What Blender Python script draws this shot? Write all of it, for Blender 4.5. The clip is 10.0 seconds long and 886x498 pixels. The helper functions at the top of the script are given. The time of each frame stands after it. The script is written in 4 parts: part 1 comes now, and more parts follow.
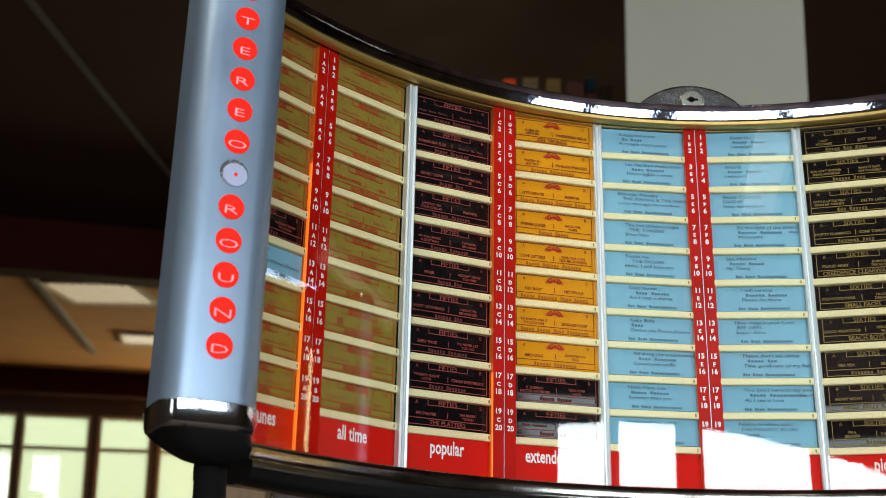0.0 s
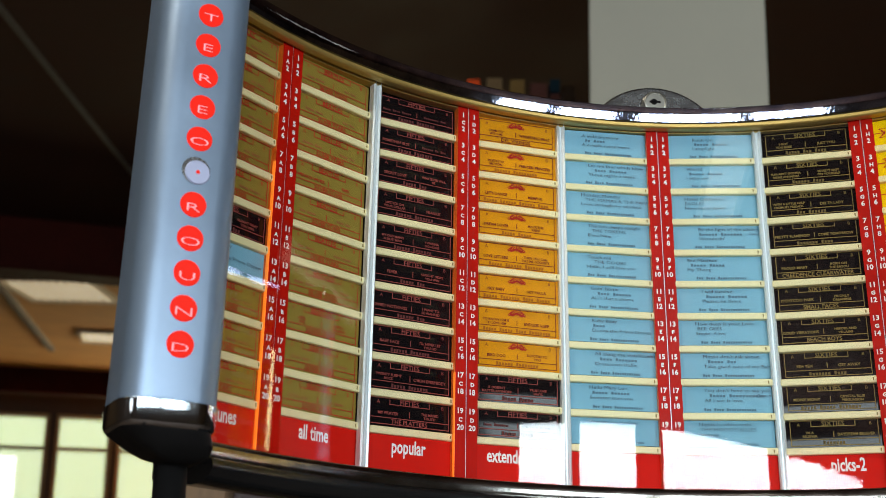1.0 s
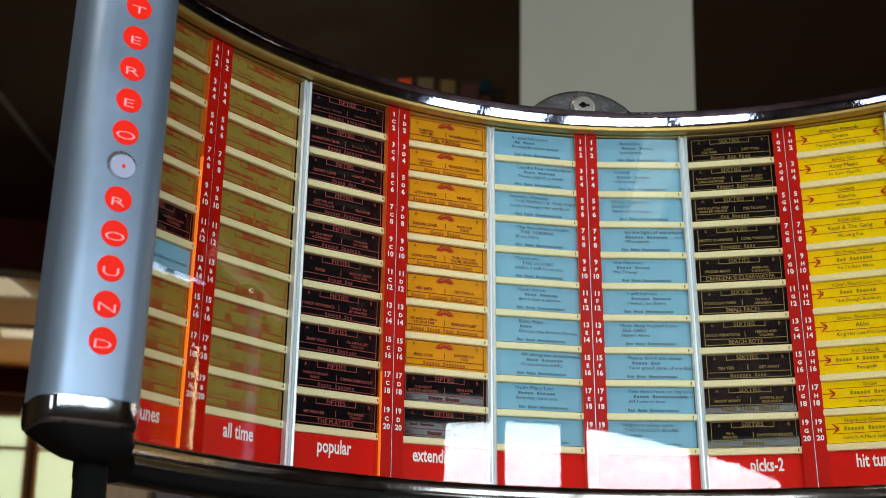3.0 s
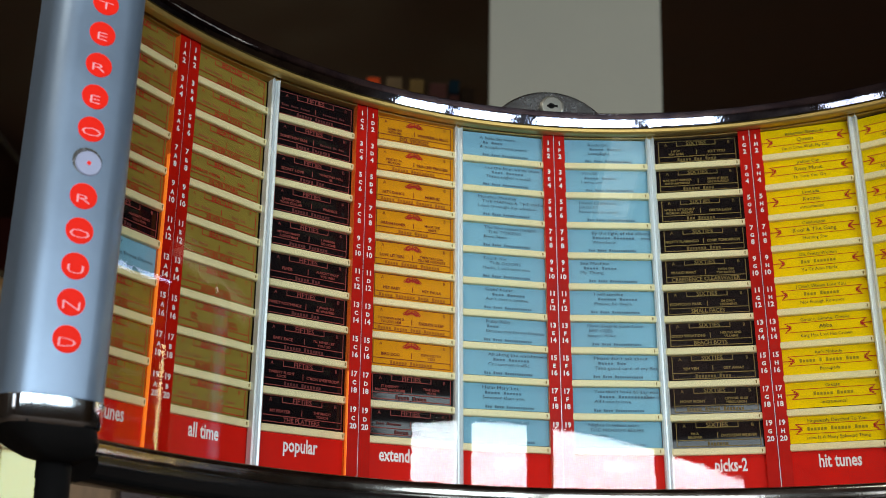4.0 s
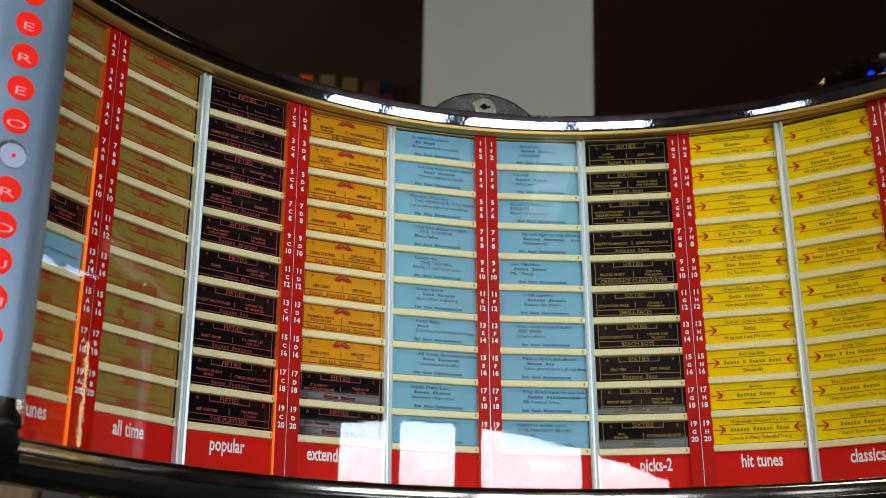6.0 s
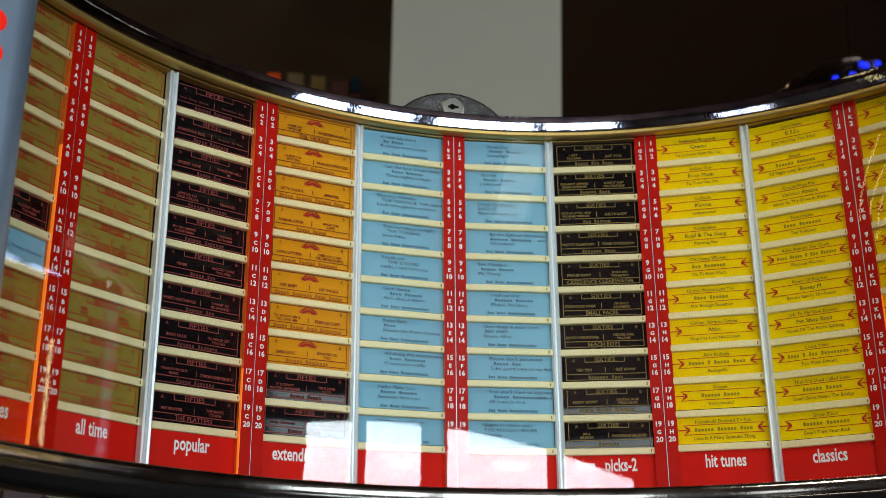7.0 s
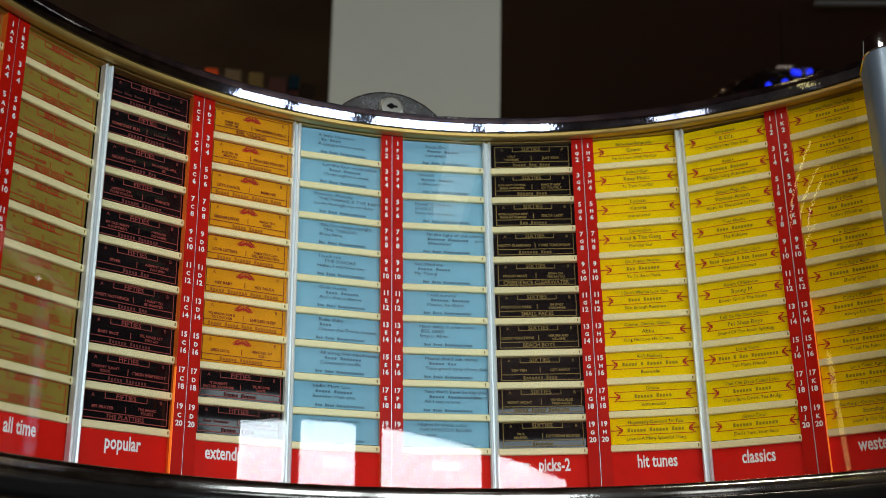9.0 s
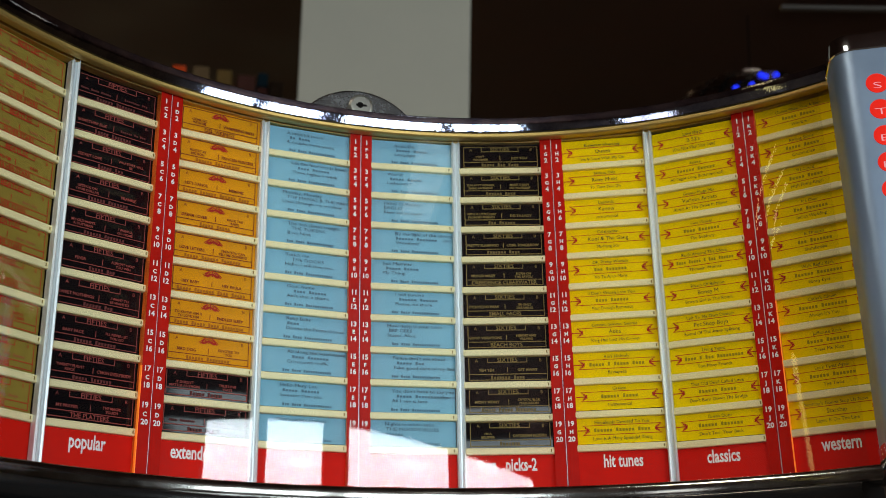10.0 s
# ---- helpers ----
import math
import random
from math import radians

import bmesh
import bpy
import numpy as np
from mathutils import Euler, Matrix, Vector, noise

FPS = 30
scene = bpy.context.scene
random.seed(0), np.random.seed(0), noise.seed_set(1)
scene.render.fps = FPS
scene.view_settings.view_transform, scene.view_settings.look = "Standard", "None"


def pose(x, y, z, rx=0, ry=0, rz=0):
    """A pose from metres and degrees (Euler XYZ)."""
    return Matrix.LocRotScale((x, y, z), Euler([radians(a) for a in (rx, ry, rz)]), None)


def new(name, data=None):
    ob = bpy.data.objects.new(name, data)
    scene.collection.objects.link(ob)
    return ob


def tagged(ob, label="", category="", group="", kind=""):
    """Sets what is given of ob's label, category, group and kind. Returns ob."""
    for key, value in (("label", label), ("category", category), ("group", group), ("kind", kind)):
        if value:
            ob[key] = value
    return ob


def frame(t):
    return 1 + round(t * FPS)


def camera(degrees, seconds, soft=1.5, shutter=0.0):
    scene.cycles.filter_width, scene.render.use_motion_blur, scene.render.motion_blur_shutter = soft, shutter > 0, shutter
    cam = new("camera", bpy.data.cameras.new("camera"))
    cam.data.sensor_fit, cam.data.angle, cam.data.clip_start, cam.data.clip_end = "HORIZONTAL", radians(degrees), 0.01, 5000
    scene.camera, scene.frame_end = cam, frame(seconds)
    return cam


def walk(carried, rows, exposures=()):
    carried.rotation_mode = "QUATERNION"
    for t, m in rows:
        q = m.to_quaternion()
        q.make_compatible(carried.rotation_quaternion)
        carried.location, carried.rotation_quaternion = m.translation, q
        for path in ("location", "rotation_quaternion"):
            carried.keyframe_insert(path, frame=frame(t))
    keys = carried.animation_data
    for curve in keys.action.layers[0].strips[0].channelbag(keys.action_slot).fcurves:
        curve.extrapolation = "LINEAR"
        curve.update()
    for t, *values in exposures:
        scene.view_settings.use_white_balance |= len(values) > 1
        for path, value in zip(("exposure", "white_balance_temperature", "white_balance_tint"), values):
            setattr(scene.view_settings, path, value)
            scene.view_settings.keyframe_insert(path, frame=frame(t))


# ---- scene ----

# camera: stands still under the display and pans to the right
EYE = 1.15
cam = camera(41.78, 10.0, soft=0.75)
cam.data.dof.use_dof = True
cam.data.dof.focus_distance = 0.93
cam.data.dof.aperture_fstop = 9.5
ROWS = [
    (0.0, 102.808, -1.098, -0.029), (0.5, 102.815, -1.102, -0.897), (1.0, 102.825, -1.097, -1.902),
    (1.5, 102.828, -1.105, -2.810), (2.0, 102.840, -1.095, -3.779), (2.5, 102.850, -1.099, -4.671),
    (4.0, 102.877, -1.105, -7.151), (4.5, 102.883, -1.100, -7.972), (5.0, 102.894, -1.099, -8.829),
    (5.5, 102.906, -1.094, -9.740), (7.0, 102.936, -1.092, -12.289), (7.5, 102.944, -1.098, -13.071),
    (8.0, 102.950, -1.097, -13.900), (8.5, 102.962, -1.088, -14.670), (9.0, 102.980, -1.075, -15.473),
    (9.5, 102.988, -1.076, -16.270), (10.0, 102.990, -1.081, -17.077),
]
EXPOSURES = [(0.0, -0.74), (2.5, -0.88), (5.0, -1.02), (7.5, -1.06), (10.0, -1.08)]
walk(cam, [(t, pose(0, 0, EYE, rx, ry, rz)) for t, rx, ry, rz in ROWS], EXPOSURES)

# ---- light ----
ROOM = pose(0, 0, 0, 0, 0, 20)          # the room stands turned against the jukebox
CEIL, BACK, FRONT, LEFT, RIGHT = 2.75, -3.38, 16.5, -5.0, 7.0
BX, BY = 0.52, 0.82                     # the display in room coordinates
# windows of the back wall, along the wall: from, to
BACK_WINDOWS = [(BX - 3.1, BX - 1.89), (BX - 1.70, BX - 0.29), (BX - 0.007, BX + 0.77), (BX + 0.907, BX + 1.61)]
WIN_LOW, WIN_TOP = 1.32, 2.58

world = bpy.data.worlds.new("world")
scene.world = world
world.use_nodes = True
sky = world.node_tree.nodes.new("ShaderNodeTexSky")
sky.sky_type, sky.sun_disc, sky.sun_elevation, sky.sun_rotation = "NISHITA", False, radians(40), radians(200)
world.node_tree.links.new(sky.outputs[0], world.node_tree.nodes["Background"].inputs[0])
world.node_tree.nodes["Background"].inputs[1].default_value = 0.1


def area_lamp(name, m, sx, sy, watts, color):
    data = bpy.data.lights.new(name, "AREA")
    data.shape, data.size, data.size_y, data.energy, data.color = "RECTANGLE", sx, sy, watts, color
    ob = new(name, data)
    ob.matrix_world = m
    return ob


for x0, x1 in BACK_WINDOWS:
    area_lamp("window_and_fill_light", ROOM @ pose((x0 + x1) / 2, BACK - 0.03, (WIN_LOW + WIN_TOP) / 2, 90, 0, 0), x1 - x0 - 0.06,
              WIN_TOP - WIN_LOW - 0.06, 82 * (x1 - x0), (0.79, 0.92, 0.98))
# an unseen side opening, added with a fill lamp for the right-hand columns
FILL_OPENING = (-3.2, -2.05, 0.9, 2.2)
area_lamp("window_and_fill_light", ROOM @ pose(LEFT - 0.03, -2.62, 1.55, 90, 0, -90), 1.1, 1.2, 20, (0.88, 0.94, 1.0))
# the last far window is added, hidden behind the jukebox, to hold a lamp
FAR_WINDOWS = [(-1.0, 0.0), (0.05, 0.94), (1.03, 1.76), (1.84, 2.55), (3.6, 6.2)]
# unseen fill lamp at that window, brightens the far ceiling
area_lamp("window_and_fill_light", ROOM @ pose(4.9, FRONT - 0.06, 1.4, -90, 0, 0), 2.4, 1.7, 950, (1.0, 0.80, 0.46))
FAR_TOP = 2.35
# fill lamp added over the aisle, out of view, to brighten the right-hand columns
area_lamp("aisle_fill_light", ROOM @ pose(-0.75, 0.30, CEIL - 0.035), 0.5, 0.5, 32, (1.0, 0.93, 0.78))

# ---- materials ----


def material(name, color, rough=0.5, metal=0.0, vary=0.12, scale=30.0, bump=0.0, bump_scale=200.0, emit=None, strength=0.0,
             coat=0.0, color2=None, stretch=(1, 1, 1), spec=0.5):
    """A principled material: base colour with noise at two scales, roughness wear and fine relief."""
    m = bpy.data.materials.new(name)
    m.use_nodes = True
    nt = m.node_tree
    p = nt.nodes["Principled BSDF"]
    tc = nt.nodes.new("ShaderNodeTexCoord")
    mp = nt.nodes.new("ShaderNodeMapping")
    mp.inputs["Scale"].default_value = stretch
    nt.links.new(tc.outputs["Object"], mp.inputs["Vector"])
    coarse = nt.nodes.new("ShaderNodeTexNoise")
    coarse.inputs["Scale"].default_value, coarse.inputs["Detail"].default_value = scale, 5
    fine = nt.nodes.new("ShaderNodeTexNoise")
    fine.inputs["Scale"].default_value, fine.inputs["Detail"].default_value = scale * 9, 3
    for n in (coarse, fine):
        nt.links.new(mp.outputs[0], n.inputs["Vector"])
    both = nt.nodes.new("ShaderNodeMath")
    both.operation = "MULTIPLY_ADD"
    both.inputs[1].default_value = 0.4
    nt.links.new(fine.outputs["Fac"], both.inputs[0])
    nt.links.new(coarse.outputs["Fac"], both.inputs[2])
    ramp = nt.nodes.new("ShaderNodeValToRGB")
    ramp.color_ramp.elements[0].position, ramp.color_ramp.elements[1].position = 0.45, 0.95
    dark = color2 or tuple(c * (1 - vary * 2) for c in color)
    ramp.color_ramp.elements[0].color = (*dark, 1)
    ramp.color_ramp.elements[1].color = (*color, 1)
    nt.links.new(both.outputs[0], ramp.inputs[0])
    nt.links.new(ramp.outputs[0], p.inputs["Base Color"])
    rr = nt.nodes.new("ShaderNodeMapRange")
    rr.inputs["From Min"].default_value, rr.inputs["From Max"].default_value = 0.4, 1.0
    rr.inputs["To Min"].default_value, rr.inputs["To Max"].default_value = rough * 0.8, min(1, rough * 1.25)
    nt.links.new(both.outputs[0], rr.inputs[0])
    nt.links.new(rr.outputs[0], p.inputs["Roughness"])
    p.inputs["Metallic"].default_value = metal
    p.inputs["Coat Weight"].default_value = coat
    p.inputs["Specular IOR Level"].default_value = spec
    if bump:
        grain = nt.nodes.new("ShaderNodeTexNoise")
        grain.inputs["Scale"].default_value = bump_scale
        nt.links.new(mp.outputs[0], grain.inputs["Vector"])
        b = nt.nodes.new("ShaderNodeBump")
        b.inputs["Strength"].default_value, b.inputs["Distance"].default_value = bump, 0.001
        nt.links.new(grain.outputs["Fac"], b.inputs["Height"])
        nt.links.new(b.outputs[0], p.inputs["Normal"])
    if emit:
        p.inputs["Emission Color"].default_value = (*emit, 1)
        p.inputs["Emission Strength"].default_value = strength
    return m


def glass_material(name):
    """A thin clear acrylic sheet: clear straight through, mirror by the angle."""
    m = bpy.data.materials.new(name)
    m.use_nodes = True
    nt = m.node_tree
    nt.nodes.remove(nt.nodes["Principled BSDF"])
    clear = nt.nodes.new("ShaderNodeBsdfTransparent")
    clear.inputs[0].default_value = (0.97, 0.975, 0.97, 1)
    gloss = nt.nodes.new("ShaderNodeBsdfGlossy")
    gloss.inputs["Roughness"].default_value = 0.015
    fres = nt.nodes.new("ShaderNodeFresnel")
    fres.inputs[0].default_value = 1.9
    mix = nt.nodes.new("ShaderNodeMixShader")
    nt.links.new(fres.outputs[0], mix.inputs[0])
    nt.links.new(clear.outputs[0], mix.inputs[1])
    nt.links.new(gloss.outputs[0], mix.inputs[2])
    nt.links.new(mix.outputs[0], nt.nodes["Material Output"].inputs[0])
    return m


M_OLIVE = material("olive_card", (0.27, 0.19, 0.034), 0.7, vary=0.06, scale=60, spec=0.03)
M_BLACK = material("black_card", (0.0065, 0.0048, 0.0058), 0.06, vary=0.1, scale=60, spec=0.22)
M_GOLD = material("gold_card", (0.68, 0.29, 0.008), 0.7, vary=0.05, scale=60, spec=0.03)
M_BLUE = material("blue_card", (0.215, 0.435, 0.565), 0.65, vary=0.04, scale=60, spec=0.03)
M_YELLOW = material("yellow_card", (0.84, 0.60, 0.001), 0.7, vary=0.04, scale=60, spec=0.03)
M_CREAM = material("cream_plastic", (0.82, 0.71, 0.39), 0.4, vary=0.06, scale=25)
M_RED = material("red_acrylic", (0.50, 0.008, 0.003), 0.35, vary=0.12, scale=20, spec=0.08)
M_LABEL = material("red_label", (0.64, 0.010, 0.004), 0.6, vary=0.08, scale=20, spec=0.1)
M_WHITE = material("white_print", (0.82, 0.80, 0.76), 0.5, vary=0.05)
M_INK = material("black_ink", (0.03, 0.035, 0.045), 0.7, vary=0.1, spec=0.15)
M_SOFTINK = material("soft_black_ink", (0.085, 0.07, 0.03), 0.7, vary=0.1, spec=0.12)
M_TYPEINK = material("typewriter_ink", (0.10, 0.14, 0.18), 0.7, vary=0.15, spec=0.12)
# orange colour of the strips' side faces stands for their edge glow
M_EDGE = material("edge_glow_tint", (0.90, 0.16, 0.015), 0.35, vary=0.1, scale=20)
# strip edge that emits by itself, in place of light led through the acrylic
M_EDGEGLOW = material("acrylic_edge_glow", (0.90, 0.20, 0.03), 0.35, vary=0.1, scale=20, emit=(1.0, 0.22, 0.015), strength=1.3)
M_BLUEINK = material("blue_stamp_ink", (0.03, 0.05, 0.14), 0.7, vary=0.1, spec=0.15)
M_REDINK = material("red_ink", (0.46, 0.022, 0.012), 0.6, vary=0.1, spec=0.15)
M_ROSEINK = material("rose_ink", (0.30, 0.06, 0.05), 0.6, vary=0.1, spec=0.15)
M_GOLDINK = material("gold_ink", (0.24, 0.165, 0.045), 0.5, vary=0.1, spec=0.15)
M_BROWNINK = material("brown_ink", (0.20, 0.03, 0.01), 0.6, vary=0.1, spec=0.15)
M_FADE = {k: material("faded_ink_" + k, c, 0.7, vary=0.1, spec=0.12) for k, c in (
    ("blue", (0.11, 0.20, 0.27)), ("yellow", (0.36, 0.27, 0.012)), ("olive", (0.36, 0.11, 0.04)), ("black", (0.13, 0.032, 0.03)), ("sixties", (0.15, 0.105, 0.035)), ("gold", (0.40, 0.14, 0.01)))}
M_RECORD = material("pale_record", (0.42, 0.44, 0.62), 0.4, vary=0.04)
M_ALU = material("brushed_aluminium", (0.74, 0.79, 0.81), 0.36, 0.45, vary=0.06, scale=40, bump=0.04, stretch=(1, 1, 0.05))
M_SILVER = material("silver_paint", (0.265, 0.34, 0.455), 0.38, 0.6, vary=0.04, scale=18, bump=0.02, bump_scale=900)
M_WORN = material("worn_chrome", (0.50, 0.47, 0.44), 0.15, 1.0, scale=45, color2=(0.22, 0.20, 0.18), bump=0.05, bump_scale=250)
M_CAP = material("cap_chrome", (0.62, 0.64, 0.68), 0.09, 1.0, vary=0.06, scale=30)
M_PITTED = material("pitted_chrome", (0.66, 0.69, 0.82), 0.05, 1.0, scale=55, color2=(0.20, 0.21, 0.34), bump=0.055, bump_scale=300)
M_SATIN = material("satin_metal", (0.44, 0.42, 0.37), 0.34, 0.9, vary=0.08, scale=60)
M_MATTE = material("matt_black", (0.008, 0.007, 0.007), 0.55, vary=0.2, scale=12, spec=0.2)
M_STEEL = material("dull_steel", (0.34, 0.34, 0.34), 0.26, 1.0, vary=0.12, scale=50, bump=0.05)
M_BRASS = material("gold_trim", (0.52, 0.345, 0.10), 0.36, 0.7, vary=0.08, scale=30)
M_SHELL = material("black_lacquer", (0.012, 0.011, 0.011), 0.18, vary=0.2, scale=12)
M_DISC = material("glowing_red_disc", (0.55, 0.012, 0.006), 0.5, vary=0.05, emit=(1.0, 0.022, 0.008), strength=0.85, spec=0.1)
M_LETTER = material("pale_letter", (0.80, 0.40, 0.44), 0.5, vary=0.05, emit=(1.0, 0.35, 0.38), strength=0.4, spec=0.1)
M_GLASS = glass_material("clear_acrylic")
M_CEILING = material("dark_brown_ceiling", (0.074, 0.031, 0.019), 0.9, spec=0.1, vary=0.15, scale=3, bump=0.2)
# far bay's brightness is put into this lighter ceiling colour
M_CEILING_FAR = material("lit_tone_ceiling", (0.58, 0.32, 0.12), 0.9, spec=0.1, vary=0.12, scale=2.5, bump=0.2)
M_BEAM = material("dark_red_beam", (0.05, 0.009, 0.006), 0.9, spec=0.05, vary=0.2, scale=4)
M_WALL = material("brown_wall_paint", (0.075, 0.05, 0.038), 0.85, vary=0.08, scale=4, bump=0.1)
M_COLUMN = material("white_column_paint", (0.56, 0.51, 0.41), 0.85, vary=0.03, scale=5, bump=0.1)
M_FLOOR = material("brown_carpet", (0.13, 0.085, 0.06), 0.95, vary=0.2, scale=40, bump=0.4)
M_FRAME = material("timber_window_frame", (0.55, 0.33, 0.12), 0.5, vary=0.15, scale=15, stretch=(8, 8, 1))
M_BLIND = material("white_blind", (0.8, 0.82, 0.72), 0.6, vary=0.04)
M_TUBE = material("fluorescent_diffuser", (0.8, 0.78, 0.7), 0.5, vary=0.03, emit=(1.0, 0.86, 0.62), strength=0.95)
M_AMBER = material("warm_lamp_tube", (0.8, 0.6, 0.3), 0.4, vary=0.05, emit=(1.0, 0.76, 0.36), strength=14.0)
M_DAY = material("bright_garden", (0.3, 0.5, 0.2), 0.9, vary=0.3, scale=1.2, emit=(0.84, 0.96, 0.60), strength=2.9)

# ---- mesh helpers ----


def part(name, bm, mat, parent=None, label=""):
    me = bpy.data.meshes.new(name)
    bm.to_mesh(me)
    bm.free()
    for m in (mat if isinstance(mat, (list, tuple)) else [mat]):
        me.materials.append(m)
    ob = new(name, me)
    ob.parent = parent
    if label:
        ob["label"] = label
    return ob


def smooth(ob, flat=False):
    for p in ob.data.polygons:
        p.use_smooth = not flat
    return ob


def box(bm, x0, x1, y0, y1, z0, z1, bevel=0.0, m=None, mi=0):
    made = bmesh.ops.create_cube(bm, size=1)["verts"]
    for v in made:
        v.co = Vector(((x0 + x1) / 2 + v.co.x * (x1 - x0), (y0 + y1) / 2 + v.co.y * (y1 - y0), (z0 + z1) / 2 + v.co.z * (z1 - z0)))
    if bevel:
        edges = list({e for v in made for e in v.link_edges})
        out = bmesh.ops.bevel(bm, geom=edges, offset=bevel, segments=2, affect="EDGES", profile=0.5)
        made = list({v for f in out["faces"] for v in f.verts} | {v for v in made if v.is_valid})
    if mi:
        for f in {f for v in made for f in v.link_faces}:
            f.material_index = mi
    if m is not None:
        for v in made:
            v.co = m @ v.co
    return made


def lathe(bm, prof, n=40, m=None, cap=True):
    """A body of revolution round z from (radius, height) pairs, from bottom to top."""
    rings = [[bm.verts.new((r * math.cos(2 * math.pi * i / n), r * math.sin(2 * math.pi * i / n), h)) for i in range(n)] for r, h in prof]
    for a, b in zip(rings, rings[1:]):
        for i in range(n):
            bm.faces.new((a[i], a[(i + 1) % n], b[(i + 1) % n], b[i]))
    if cap:
        bm.faces.new(rings[0][::-1])
        bm.faces.new(rings[-1])
    if m is not None:
        for r in rings:
            for v in r:
                v.co = m @ v.co
    return rings


# the built-in font, as flat meshes
LETTERS = {}


def text_shape(body, size, stretch=1.0, bold=0.0):
    key = (body, round(size, 5), stretch, bold)
    if key not in LETTERS:
        cu = bpy.data.curves.new("text", "FONT")
        cu.body, cu.size, cu.align_x, cu.resolution_u, cu.offset = body, size, "CENTER", 2, bold
        ob = bpy.data.objects.new("text", cu)
        me = bpy.data.meshes.new_from_object(ob)
        vs = [(v.co.x * stretch, v.co.y) for v in me.vertices]
        LETTERS[key] = (vs, [tuple(p.vertices) for p in me.polygons])
        bpy.data.objects.remove(ob)
        bpy.data.curves.remove(cu)
        bpy.data.meshes.remove(me)
    return LETTERS[key]


class Sheet:
    """A flat printed thing in the plane y = 0, seen from -y: a thin base with print lying on it."""

    def __init__(self):
        self.v, self.f, self.m = [], [], []

    def slab(self, x0, x1, z0, z1, y0, y1, mi=0):
        n = len(self.v)
        self.v += [(x, y, z) for y in (y0, y1) for x, z in ((x0, z0), (x1, z0), (x1, z1), (x0, z1))]
        for f in ((0, 1, 2, 3), (5, 4, 7, 6), (0, 4, 5, 1), (1, 5, 6, 2), (2, 6, 7, 3), (3, 7, 4, 0)):
            self.f.append(tuple(n + i for i in f))
            self.m.append(mi)

    def bowed_slab(self, x0, x1, z0, z1, thick, n=8):
        """A base sheet split into bands from foot to head, to be bowed afterwards."""
        k = len(self.v)
        for i in range(n + 1):
            z = z0 + (z1 - z0) * i / n
            self.v += [(x0, 0.0, z), (x1, 0.0, z), (x1, thick, z), (x0, thick, z)]
        for i in range(n):
            a, b = k + 4 * i, k + 4 * i + 4
            for c, d in ((0, 1), (1, 2), (2, 3), (3, 0)):
                self.f.append((a + c, a + d, b + d, b + c))
                self.m.append(0)
        self.f += [(k + 3, k + 2, k + 1, k), tuple(k + 4 * n + i for i in range(4))]
        self.m += [0, 0]

    def bow(self, z0, z1, sag):
        """Let head and foot fall back from the middle."""
        self.v = [(x, y + sag * (2 * (z - z0) / (z1 - z0) - 1) ** 2, z) for x, y, z in self.v]

    def flat(self, pts, mi, lift=0.0006):
        n = len(self.v)
        self.v += [(x, -lift, z) for x, z in pts]
        self.f.append(tuple(range(n, n + len(pts))))
        self.m.append(mi)

    def rect(self, x0, x1, z0, z1, mi, lift=0.0006):
        self.flat([(x0, z0), (x1, z0), (x1, z1), (x0, z1)], mi, lift)

    def outline(self, x0, x1, z0, z1, w, mi):
        self.rect(x0, x1, z0, z0 + w, mi)
        self.rect(x0, x1, z1 - w, z1, mi)
        self.rect(x0, x0 + w, z0 + w, z1 - w, mi)
        self.rect(x1 - w, x1, z0 + w, z1 - w, mi)

    def line(self, x0, z0, x1, z1, w, mi, lift=0.0006):
        d = Vector((x1 - x0, z1 - z0)).normalized() * w / 2
        self.flat([(x0 + d.y, z0 - d.x), (x1 + d.y, z1 - d.x), (x1 - d.y, z1 + d.x), (x0 - d.y, z0 + d.x)], mi, lift)

    def text(self, body, x, z, size, mi, width=None, stretch=1.0, bold=0.0, left=False, lift=0.0007):
        """body centred on x (or from x on), its foot at z. '#4 7' stands for words of so many letters, set as plain bars."""
        if body.startswith("#"):
            mi = 3
            words = [int(n) for n in body[1:].split()]
            adv = size * 0.52 * stretch
            total = adv * (sum(words) + len(words) - 1)
            if width and total > width:
                adv *= width / total
                total = width
            at = x if left else x - total / 2
            for n in words:
                for k in range(n):
                    # a row of short upright bars, one for each letter
                    self.rect(at + adv * 0.08, at + adv * 0.80, z, z + size * (0.62 if k == 0 else 0.46), mi, lift)
                    at += adv
                at += adv
            return
        vs, fs = text_shape(body, size, stretch, bold)
        if not vs:
            return
        x0, x1 = min(v[0] for v in vs), max(v[0] for v in vs)
        k = min(1.0, width / (x1 - x0)) if width else 1.0
        dx = x - x0 * k if left else x - (x0 + x1) / 2 * k
        n = len(self.v)
        self.v += [(vx * k + dx, -lift, vz + z) for vx, vz in vs]
        self.f += [tuple(n + i for i in f) for f in fs]
        self.m += [mi] * len(fs)

    def make(self, name, mats, parent, label=""):
        me = bpy.data.meshes.new(name)
        me.from_pydata(self.v, [], self.f)
        for m in mats:
            me.materials.append(m)
        me.polygons.foreach_set("material_index", self.m)
        me.update()
        ob = new(name, me)
        ob.parent = parent
        if label:
            ob["label"] = label
        return ob

# ---- the room ----


def in_room(ob):
    ob.matrix_world = ROOM @ ob.matrix_world
    return ob


